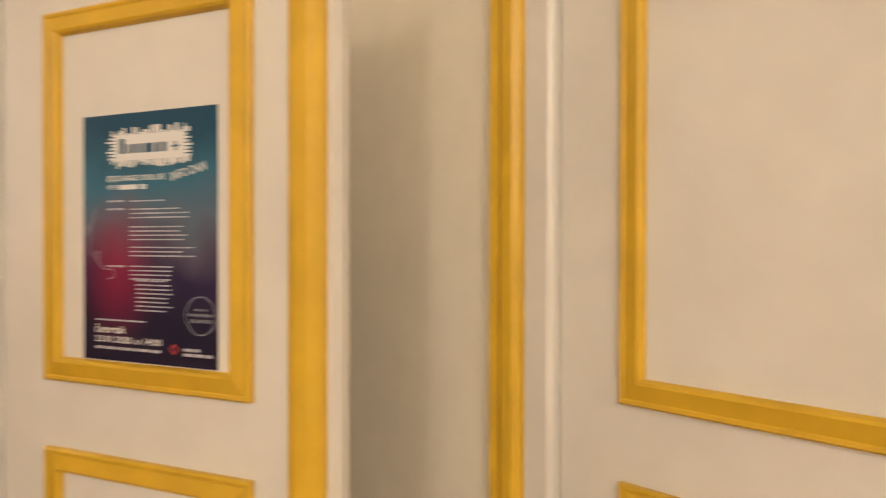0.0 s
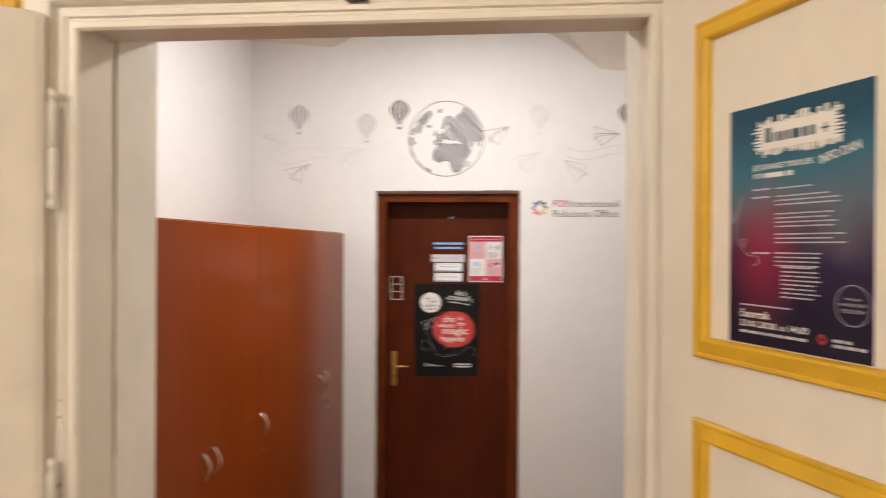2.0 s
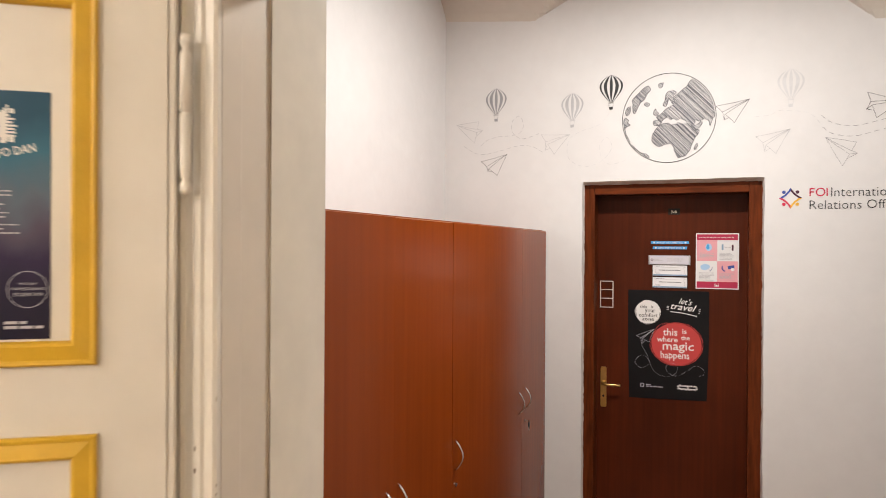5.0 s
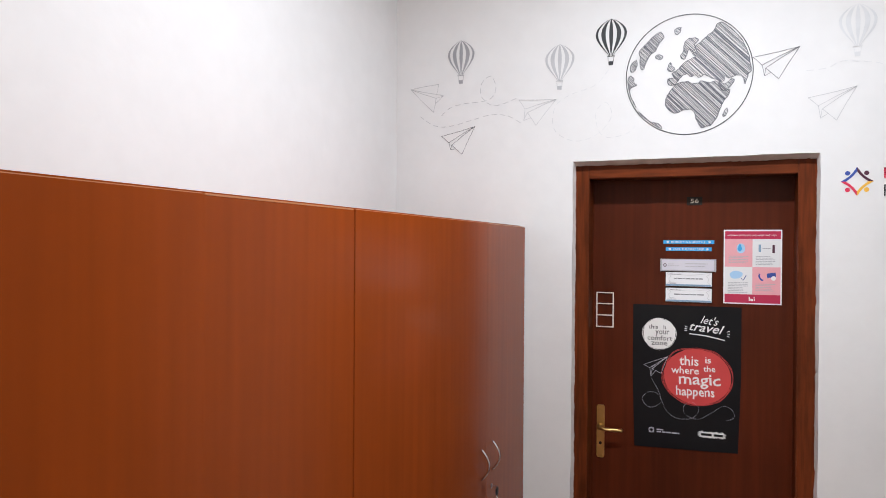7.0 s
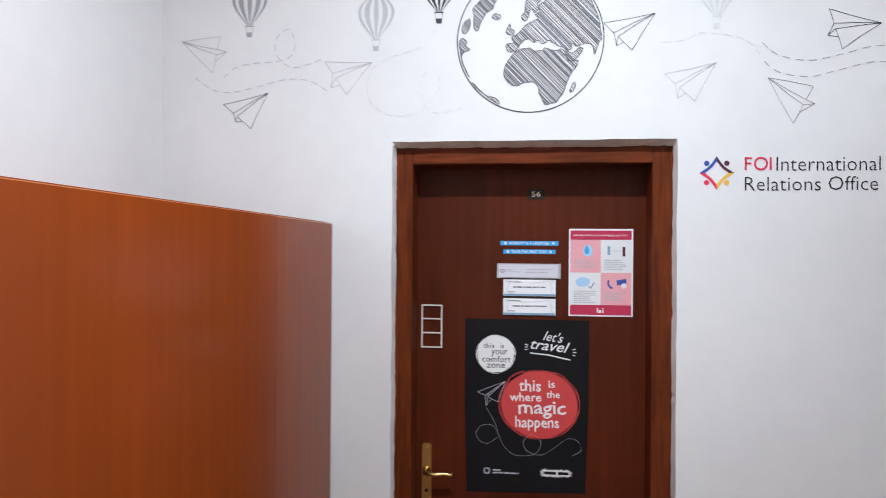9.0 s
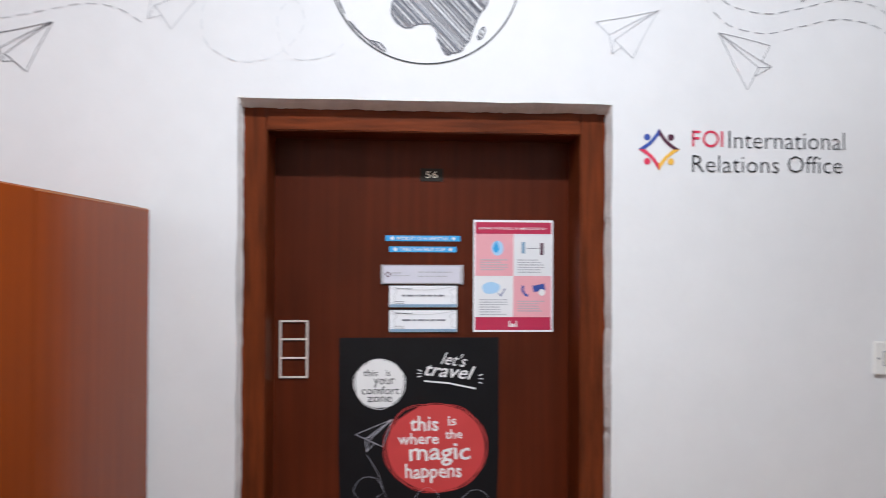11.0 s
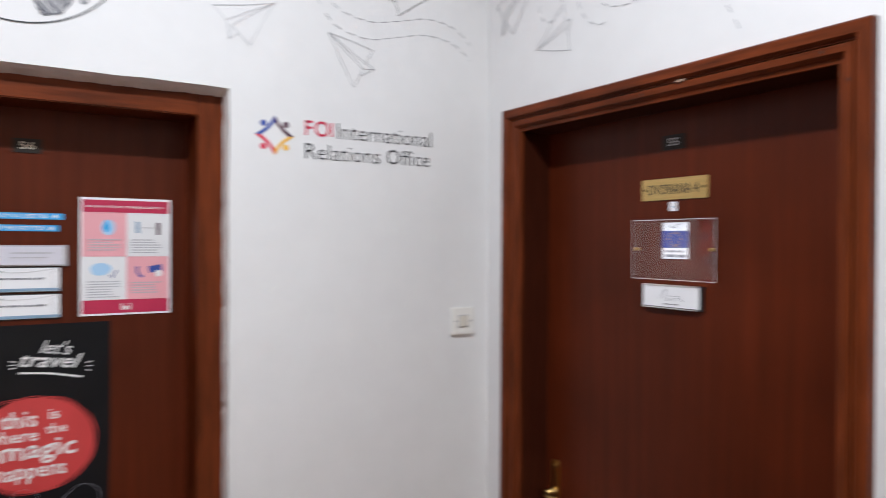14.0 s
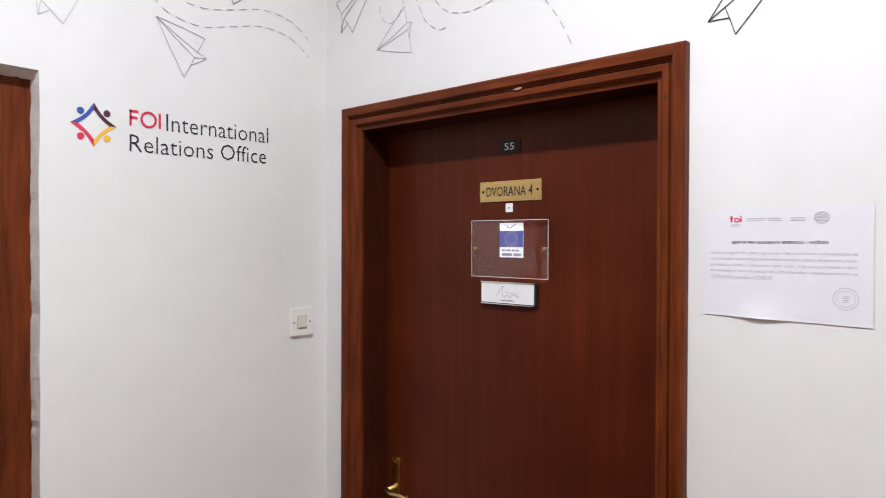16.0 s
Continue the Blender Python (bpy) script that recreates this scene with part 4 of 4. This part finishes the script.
slots = thing("sign_frame", on_door_a(-0.7755, 1.496), "empty aluminium three-slot sign frame on door", "sign frame")
for x in (-.0345, .0345):
    part("upright", box(bmesh.new(), x - .0025, -.0755, 0, x + .0025, .0755, .006, bevel=.0008), ALU, slots)
for z in (-.073, -.023, .026, .073):
    part("crossbar", box(bmesh.new(), -.032, z - .0024, 0, .032, z + .0024, .0055, bevel=.0008), ALU, slots)

notice = thing("hygiene_notice", on_door_a(-0.198, 1.689), "laminated crimson, pink and white hygiene notice on door", "notice")
part("sheet", box(bmesh.new(), -.107, -.149, 0, .107, .149, .0012), CARD, notice)
def inked(name, mat, *rects, z=.0018, parent=None, label=""):
    bm = bmesh.new()
    for r in rects:
        rect(bm, *r, z)
    return part(name, bm, mat, parent, label)
inked("header", CRIMSON, (-.102, .112, .102, .143), parent=notice)
inked("footer", CRIMSON, (-.102, -.144, .102, -.110), parent=notice)
inked("pink_field", PINK, (-.102, 0, 0, .1115), parent=notice)
inked("pink_field", PINK, (0, -.1095, .102, 0), parent=notice)
inked("pale_field", PALE, (0, .0005, .102, .1115), parent=notice)
inked("pale_field", PALE, (-.102, -.1095, 0, -.0005), parent=notice)
part("heading", letters("MOLIMO POŠTUJTE OVE MJERE ZAŠTITE !", -.092, .122, .088, .1305, .0023, bold=.015), POSTERWHITE, notice, "white heading")
inked("footer_mark", POSTERWHITE, (-.012, -.136, -.008, -.120), (-.006, -.136, .003, -.127), (.006, -.136, .010, -.126), (.006, -.124, .010, -.120), z=.0023, parent=notice)
bm = bmesh.new()
poly(bm, [(-.050, .062), (-.056, .072), (-.052, .083), (-.046, .094), (-.041, .082), (-.038, .071), (-.043, .063)], .0023)
part("drop_symbol", bm, SKY, notice)
bm = bmesh.new()
poly(bm, oval(-.043, .074, .016, .020, 20), .0021)
part("pale_symbol", bm, ICE, notice)
bm = bmesh.new()
poly(bm, oval(-.060, -.032, .024, .016, 20, .05), .0023)
part("pale_symbol", bm, ICE, notice)
bm = bmesh.new()
stroke(bm, [(-.040, -.046), (-.034, -.054), (-.022, -.034)], .003, z=.0026)
part("tick", bm, NAVY, notice)
bm = bmesh.new()
rect(bm, .022, .060, .031, .090, .0023)
part("symbol_bar", bm, STEEL, notice)
bm = bmesh.new()
rect(bm, .072, .056, .081, .088, .0023)
part("symbol_bar", bm, PURPLE, notice)
bm = bmesh.new()
stroke(bm, [(.036, .074), (.068, .074)], .0014, z=.0023)
part("arrow", bm, TEXTGREY, notice)
bm = bmesh.new()
stroke(bm, smooth_line([(.027, -.026), (.025, -.038), (.033, -.050), (.040, -.052)], 6), .006, z=.0023)
poly(bm, [(.052, -.026), (.084, -.020), (.086, -.038), (.055, -.043)], .0023)
part("phone_symbol", bm, BLUE, notice)
part("envelope_dot", poly(bmesh.new(), oval(.077, -.044, .009, .009, 20), .0028), POSTERWHITE, notice)
bm = bmesh.new()
for x0, x1, y, rows, seed in ((-.088, -.012, .044, 5, 1), (.012, .092, .044, 6, 2), (-.090, -.010, -.062, 7, 3), (.012, .090, -.066, 5, 4)):
    bars(bm, x0, y, x1, rows, .0065, .0028, seed, .0024, .35)
tagged(part("small_print", bm, TEXTMID, notice), kind="stuff")

# ---- black travel poster ----
poster = thing("travel_poster", on_door_a(-0.447, 1.2255), "large black travel poster with white and red speech blobs on door", "poster")
bm = bmesh.new()
nw, nh = 12, 16
grid = [[bm.verts.new((-.211 + .422 * i / nw + (.010 - .020 * i / nw) * max(0, (nh - 2 * j) / nh) * .9, -.300 + .600 * j / nh + (.010 * i / nw if j == 0 else 0),
        .0012 + .0012 * math.sin(3 * i / nw + 5 * j / nh) ** 2)) for i in range(nw + 1)] for j in range(nh + 1)]
for j in range(nh):
    for i in range(nw):
        bm.faces.new((grid[j][i], grid[j][i + 1], grid[j + 1][i + 1], grid[j + 1][i]))
part("sheet", bm, POSTERBLACK, poster, smooth=True)
PX, PZ = -0.447, 1.2255


def pp(*pts):
    return [(x - PX, z - PZ) for x, z in pts]


part("white_blob", poly(bmesh.new(), oval(-.105, .179, .064, .064, 48, .012, 2), .0034), POSTERWHITE, poster)
bm = bmesh.new()
for k in range(3):
    stroke(bm, oval(-.105, .179, .0655 + .001 * k, .0655 - .001 * k, 48, .02, 5 + k), .0011, True, .0032 + .0001 * k)
part("scribble_ring", bm, POSTERWHITE, poster)
part("red_blob", poly(bmesh.new(), oval(.045, .009, .130, .114, 56, .010, 3), .0034), POSTERRED, poster)
bm = bmesh.new()
for k in range(3):
    stroke(bm, oval(.045, .009, .134 + .002 * k, .119 - .002 * k, 56, .022, 8 + k), .0015, True, .0032 + .0001 * k)
part("scribble_ring", bm, POSTERRED, poster)
for words, a in (("this", (-.147, .1985, -.110, .2165)), ("is", (-.088, .1995, -.077, .2155)), ("your", (-.120, .1700, -.065, .1930)), ("comfort", (-.152, .1510, -.053, .1720)),
                 ("zone", (-.136, .1310, -.072, .1455))):
    part("lettering", letters(words, *a, .0038, bold=.006, wave=.03), INK, poster, "black words")
for words, a in (("this", (-.024, .0530, .051, .0930)), ("is", (.076, .0670, .098, .0920)), ("where", (-.056, .0180, .052, .0480)), ("the", (.069, .0325, .115, .0570)),
                 ("magic", (-.0255, -.0390, .135, .0190)), ("happens", (-.036, -.0830, .113, -.0330))):
    part("lettering", letters(words, *a, .0038, bold=.014, turn=.01, wave=.03), POSTERWHITE, poster, "white words")
part("lettering", letters("let's", .056, .2300, .124, .2640, .0034, shear=.35, bold=.004, turn=-.14), POSTERWHITE, poster, "white brush words")
part("lettering", letters("travel", .014, .2000, .146, .2360, .0034, shear=.35, bold=.010, turn=-.10), POSTERWHITE, poster, "white brush words")
bm = bmesh.new()
stroke(bm, pp((-.434, 1.411), (-.37, 1.405), (-.298, 1.390)), .0045, z=.0034)
for x0, x1, z, t in ((-.452, -.441, 1.441, -.004), (-.453, -.442, 1.431, 0), (-.453, -.442, 1.422, .002), (-.290, -.279, 1.424, .004), (-.289, -.278, 1.416, 0), (-.290, -.281, 1.407, -.003)):
    stroke(bm, pp((x0, z), (x1, z + t)), .0028, z=.0034)
part("brush_strokes", bm, POSTERWHITE, poster)
bm = bmesh.new()
n_, l_, k_, r_ = (Vector(p) for p in pp((-.518, 1.311), (-.614, 1.272), (-.584, 1.226), (-.543, 1.239)))
a_, b_ = l_.lerp(r_, .36), l_.lerp(r_, .5)
for p, q in ((n_, l_), (l_, a_), (a_, n_), (a_, k_), (k_, b_), (b_, n_), (b_, r_), (r_, n_), (k_, b_.lerp(r_, .4))):
    stroke(bm, [p, q], .0014, z=.0034)
hatch(bm, [tuple(a_), tuple(n_), tuple(b_)], radians(-20), .003, .0009, 4, z=.0035)
part("plane_drawing", bm, TEXTWHITE, poster)
bm = bmesh.new()
dashes(bm, pp((-.582, 1.216), (-.555, 1.170), (-.542, 1.130), (-.560, 1.156), (-.595, 1.158), (-.618, 1.128), (-.600, 1.100), (-.574, 1.096), (-.545, 1.116)), .0013, .003, .002, .0034)
dashes(bm, pp((-.542, 1.130), (-.520, 1.085), (-.480, 1.058), (-.418, 1.064), (-.394, 1.105), (-.425, 1.131), (-.455, 1.105), (-.440, 1.072), (-.395, 1.062), (-.350, 1.088), (-.305, 1.121), (-.270, 1.112), (-.260, 1.082), (-.289, 1.064)), .0013, .003, .002, .0034)
part("dotted_path", bm, TEXTWHITE, poster)
bm = bmesh.new()
for k in range(4):
    a = math.pi / 2 * k
    stroke(bm, [(-.133 + .011 * math.cos(a), -.225 + .011 * math.sin(a)), (-.133 + .011 * math.cos(a + math.pi / 2), -.225 + .011 * math.sin(a + math.pi / 2))], .003, z=.0034)
    poly(bm, oval(-.133 + .0115 * math.cos(a + .785), -.225 + .0115 * math.sin(a + .785), .0022, .0022, 10), .0034)
bars(bm, -.112, -.219, -.084, 1, .01, .005, 2, .0034, 0)
bars(bm, -.112, -.228, -.022, 1, .01, .0048, 3, .0034, 0)
part("printed_mark", bm, TEXTWHITE, poster)


def splash(w, h, z, seed):
    """A white paint patch with a skyline edge."""
    rnd = random.Random(seed)
    bm = bmesh.new()
    rect(bm, -w * .40, -h * .30, w * .40, h * .30, z)
    x = -w * .44
    while x < w * .42:
        s = w * rnd.uniform(.015, .04)
        rect(bm, x, h * .28, x + s, h * rnd.uniform(.33, .5), z + .0001)
        rect(bm, x, -h * rnd.uniform(.33, .5), x + s, -h * .28, z + .0001)
        x += s * rnd.uniform(1.0, 1.5)
    for k in range(7):
        y = -h * .28 + h * .56 * k / 7
        rect(bm, -w * rnd.uniform(.42, .5), y, -w * .38, y + h * .05, z + .0002)
        rect(bm, w * .38, y, w * rnd.uniform(.42, .5), y + h * .05, z + .0002)
    return bm


bm = splash(.112, .030, .0034, 7)
bmesh.ops.translate(bm, verts=bm.verts, vec=(.104, -.224, 0))
part("paint_patch", bm, POSTERWHITE, poster)
bm = bmesh.new()
bars(bm, .062, -.219, .146, 1, .01, .010, 12, .004, 0)
part("printed_mark", bm, POSTERBLACK, poster)


# ---- event posters on the white leaves ----
def event_poster(m, label):
    """Teal to crimson night print with a skyline patch, lines of writing, a date and a thin ring."""
    p = thing("event_poster", m @ pose(0, -0.0014, 0, 90, 0, 0), label, "poster", "event posters on the door leaves")
    w, h = .2630, .3680
    part("sheet", box(bmesh.new(), -w / 2, -h / 2, 0, w / 2, h / 2, .0008), POSTERSKY, p)
    bm = splash(.172, .062, .0014, 3)
    bmesh.ops.translate(bm, verts=bm.verts, vec=(.004, .133, 0))
    part("paint_patch", bm, POSTERWHITE, p)
    bm = bmesh.new()
    x = -.0545
    for w, tall in ((.0110, .0225), (.0060, .0140), (.0100, .0140), (.0085, .0140), (.0165, .0140), (.0100, .0140), (.0085, .0140)):
        poly(bm, [(x, .1255), (x + .0015, .1240), (x + w - .0015, .1240), (x + w, .1255), (x + w, .1225 + tall), (x + w - .0015, .1240 + tall),
                  (x + .0015, .1240 + tall), (x, .1225 + tall)], .0020)
        x += w + .0038
    for r in ((.0490, .1295, .0630, .1325), (.0545, .1240, .0575, .1295), (.0545, .1325, .0575, .1380)):
        rect(bm, *r, .0020)
    tagged(part("printed_mark", bm, DEEPBLUE, p), kind="stuff")
    part("lettering", letters("(EX)CHANGE YOUR LIFE", -.080, .0815, .034, .0925, .0014, bold=.022), POSTERWHITE, p)
    bm = bmesh.new()
    bars(bm, -.0555, .0785, -.002, 1, .01, .0072, 2, .0014, 0)
    tagged(part("small_print", bm, POSTERWHITE, p), kind="stuff")
    part("lettering", letters("WITH", -.080, .0713, -.0590, .0787, .0014, bold=.02), POSTERWHITE, p)
    part("lettering", letters("INFO DAN", .048, .081, .114, .094, .0014, bold=.016, turn=.21), POSTERWHITE, p)
    bm = bmesh.new()
    for y, rows, seed, wide in ((.055, 1, 1, .07), (.043, 3, 2, .13), (.017, 4, 3, .11), (-.013, 3, 4, .13), (-.041, 4, 5, .10), (-.062, 8, 6, .085)):
        bars(bm, -.034 if seed < 6 else -.022, y, -.034 + wide, rows, .0062, .0021, seed, .0014, .25)
    for y in (.056, .044, -.041):
        bars(bm, -.080, y, -.046, 1, .006, .0030, 9, .0014, 0)
    bars(bm, -.105, -.122, .0, 1, .006, .0024, 11, .0014, 0)
    bars(bm, -.106, -.163, .028, 1, .006, .0042, 12, .0014, 0)
    bars(bm, .070, -.157, .100, 1, .006, .0042, 13, .0014, 0)
    bars(bm, .070, -.164, .122, 1, .006, .0042, 14, .0014, 0)
    tagged(part("small_print", bm, TEXTWHITE, p), kind="stuff")
    part("lettering", letters("četvrtak", -.106, -.143, -.044, -.130, .0014, bold=.018), POSTERWHITE, p, "white date")
    part("lettering", letters("23.01.2020. u 14:00", -.106, -.157, .028, -.147, .0014, bold=.018), POSTERWHITE, p, "white date")
    bm = bmesh.new()
    stroke(bm, oval(.101, -.110, .027, .027, 40), .0009, True, .0014)
    part("ring", bm, TEXTWHITE, p)
    bm = bmesh.new()
    stroke(bm, smooth_line([(-.104, .045), (-.114, .02), (-.127, .005), (-.119, .020), (-.114, .0), (-.118, -.02), (-.100, -.032), (-.096, -.022), (-.108, -.024), (-.090, -.045), (-.070, -.048), (-.068, -.058), (-.080, -.062)], 8), .0008, z=.0014)
    part("flight_line", bm, TEXTWHITE, p)
    for words, a in (("PAŽNJA!", (.089, -.104, .113, -.099)), ("NAMIJENJENO", (.079, -.112, .124, -.107)), ("STUDENTIMA", (.082, -.120, .121, -.115))):
        part("lettering", letters(words, *a, .0014), TEXTWHITE, p)
    bm = bmesh.new()
    for k in range(4):
        a = math.pi / 2 * k
        stroke(bm, [(.052 + .007 * math.cos(a), -.160 + .007 * math.sin(a)), (.052 + .007 * math.cos(a + 1.57), -.160 + .007 * math.sin(a + 1.57))], .0025, z=.0014)
    part("printed_mark", bm, POSTERRED, p)
    return p


event_poster(LEFT_LEAF @ pose(-.2995, 0, 1.8065), "teal and crimson event poster taped to the folded-back leaf")
event_poster(RIGHT_LEAF @ pose(.3205, 0, 1.8045), "teal and crimson event poster taped to the other door leaf")

# ---- prints and plates on the side door ----
DOOR_B = 0.9308


def on_door_b(y, z, off=0.0):
    return pose(DOOR_B - off, y, z, 90, 0, -90)


number = thing("door_number", on_door_b(3.8365, 1.9785), "small dark door number plate reading 55", "number plate")
part("plate", sheet(bmesh.new(), .068, .036, .002), DARKSIGN, number)
part("figures", letters("55", -.0165, -.009, .0155, .0095, .0026, bold=.008), GREY3, number, "pale figures")
brass = thing("room_sign", on_door_b(3.835, 1.8640), "engraved brass room plate reading DVORANA 4", "room sign")
part("plate", box(bmesh.new(), -.1, -.0265, 0, .1, .0265, .003, bevel=.0008), PLATE_BRASS, brass)
part("engraving", letters("DVORANA 4", -.077, -.013, .073, .0125, .0036), INK, brass, "dark engraved words")
for x in (-.0885, .0885):
    part("screw", lathe(bmesh.new(), [(.0035, 0), (.003, .0018), (.0001, .002)], 10, Matrix.Translation((x, 0, .003))), DARKSIGN, brass)
tag = thing("sticker", on_door_b(3.8375, 1.8205), "tiny white square sticker with blue smile mark", "sticker")
part("square", box(bmesh.new(), -.0115, -.0115, 0, .0115, .0115, .0012, bevel=.0005), CARD, tag)
bm = bmesh.new()
poly(bm, [(-.004, .001), (.004, .001), (.002, -.003), (-.002, -.003)], .0017)
part("mark", bm, STEEL, tag)
pane = thing("acrylic_pane", on_door_b(3.833, 1.714), "clear acrylic notice pane screwed onto dark door", "notice holder")
bm = bmesh.new()
box(bm, -.124, -.074, .006, .124, .074, .010, bevel=.0015)
part("pane", bm, ACRYLIC, pane, "clear acrylic").visible_shadow = False
# Opaque pale ribbons paint the glint along the acrylic's rim.
bm = bmesh.new()
sweepings = [(-.124, -.074), (.124, -.074), (.124, .074), (-.124, .074)]
for (x0, y0), (x1, y1) in zip(sweepings, sweepings[1:] + sweepings[:1]):
    stroke(bm, [(x0, y0), (x1, y1)], .0016, z=.0104)
part("edge_glint", bm, GREY3, pane, "polished edge, its glint drawn in pale grey")
for x in (-.1135, .1135):
    part("screw", lathe(bmesh.new(), [(.0045, 0), (.0045, .0115), (.003, .013), (.0001, .0133)], 12, Matrix.Translation((x, .001, 0))), BRASS, pane)
card = thing("programme_card", on_door_b(3.829, 1.7365), "white and navy programme card with ring of stars behind pane", "card")
part("card", box(bmesh.new(), -.038, -.0445, 0, .038, .0445, .001), CARD, card)
bm = bmesh.new()
rect(bm, -.038, -.018, .038, .024, .0016)
part("navy_field", bm, NAVY, card)
bm = bmesh.new()
for k in range(12):
    a = math.pi / 6 * k
    poly(bm, oval(.0185 * math.cos(a), .004 + .0155 * math.sin(a), .0021, .0021, 8), .0022)
stroke(bm, [(-.016, -.0155), (.016, -.0155)], .0012, z=.0022)
part("star_ring", bm, YELLOW, card)
bm = bmesh.new()
bars(bm, -.030, -.024, .030, 1, .01, .005, 4, .0016, 0)
bars(bm, -.030, -.034, .032, 1, .01, .007, 6, .0016, 0)
stroke(bm, smooth_line([(-.014, .037), (-.004, .031), (.006, .037), (.014, .041)], 6), .003, z=.0016)
tagged(part("small_print", bm, TEXTGREY, card), kind="stuff")
plate = thing("name_plate", on_door_b(3.835, 1.599), "small white name plate in black holder with cursive mark", "name plate")
part("holder", box(bmesh.new(), -.088, -.030, 0, .091, .029, .008, bevel=.001), BLACKP, plate)
part("insert", box(bmesh.new(), -.0875, -.0255, .008, .083, .0265, .0100), CARD, plate)
for y in (-.0285, .0278):
    part("clip_rail", box(bmesh.new(), -.088, y - .0015, .008, .083, y + .0015, .0118), CHROME, plate)
bm = bmesh.new()
stroke(bm, smooth_line([(-.034, -.006), (-.022, .010), (-.014, .019), (-.017, .004), (-.012, -.010), (.0, -.004), (.008, -.010), (.018, -.003), (.038, -.010)], 8), .0011, z=.0104)
stroke(bm, smooth_line([(-.010, .004), (.006, .001), (.020, .002), (.036, -.006)], 8), .0008, z=.0104)
bars(bm, -.020, -.017, .022, 1, .01, .003, 3, .0104, 0)
part("cursive_mark", bm, TEXTGREY, plate)

# ---- notice on the wall ----
paper = thing("wall_notice", on_wall_b(3.1345, 1.6955, .0006), "white landscape notice sheet taped to wall, lower edge curling", "notice")
bm = bmesh.new()
nw, nh = 24, 12


def curl(u, v):
    """How far the sheet lifts off the wall."""
    return .0012 + .006 * max(0, 1 - v * 7) * math.exp(-((u - .36) / .13) ** 2)


grid = [[bm.verts.new((-.1425 + .285 * i / nw, -.1005 - .004 * (i / nw) + (.201 + .004 * (i / nw)) * j / nh, curl(i / nw, j / nh))) for i in range(nw + 1)] for j in range(nh + 1)]
for j in range(nh):
    for i in range(nw):
        bm.faces.new((grid[j][i], grid[j][i + 1], grid[j + 1][i + 1], grid[j + 1][i]))
part("sheet", bm, PAPER, paper, smooth=True)
part("heading", letters("IZJAVA PRI ULASKU U ZGRADU - VAŽNO", -.091, .0335, .074, .0415, .0017, bold=.012), INK, paper)
bm = bmesh.new()
LINES = ("Ulaskom u zgradu Fakulteta organizacije i informatike svaka osoba potvrđuje da", "nema znakove akutne respiratorne bolesti (povišena tjelesna temperatura, kašalj,",
         "poteškoće u disanju, poremećaj osjeta njuha...), da joj nije propisana mjera", "samoizolacije te da nema saznanja da je bila u kontaktu s osobama pozitivnim na",
         "COVID-19 ili da su zaraženi s COVID-19.")
for n, words in enumerate(LINES):
    y = .014 - .0112 * n
    part("line", letters(words, -.130, y, .118 if n < 4 else -.018, y + .0072, .0017, bold=-.008), TEXTMID, paper)
bars(bm, -.062, .082, -.030, 2, .004, .0014, 1, .0017, .2)
bars(bm, -.026, .082, .002, 2, .004, .0014, 2, .0017, .2)
bars(bm, .012, .082, .038, 2, .004, .0014, 3, .0017, .2)
bars(bm, -.092, .071, -.072, 2, .003, .0012, 4, .0017, .2)
stroke(bm, oval(.063, .081, .0115, .0095, 28), .0015, True, .0017)
for k in range(5):
    stroke(bm, [(.054, .076 + .0025 * k), (.072, .076 + .0025 * k)], .0009, z=.0017)
tagged(part("small_print", bm, TEXTMID, paper), kind="stuff")
bm = bmesh.new()
rect(bm, -.093, .075, -.090, .087, .0017)
rect(bm, -.095, .0815, -.088, .0835, .0019)
stroke(bm, oval(-.082, .079, .0035, .0035, 18), .0022, True, .0017)
rect(bm, -.076, .075, -.073, .083, .0017)
rect(bm, -.076, .0845, -.073, .087, .0017)
part("red_mark", bm, RED, paper)
bm = bmesh.new()
stroke(bm, oval(.101, -.058, .0195, .0185, 40), .0009, True, .0017)
stroke(bm, oval(.101, -.058, .0145, .0138, 36), .0006, True, .0017)
for k in range(4):
    stroke(bm, [(.096, -.055 - .003 * k), (.106, -.053 - .003 * k)], .001, z=.0017)
part("ink_stamp", bm, GREY2, paper)
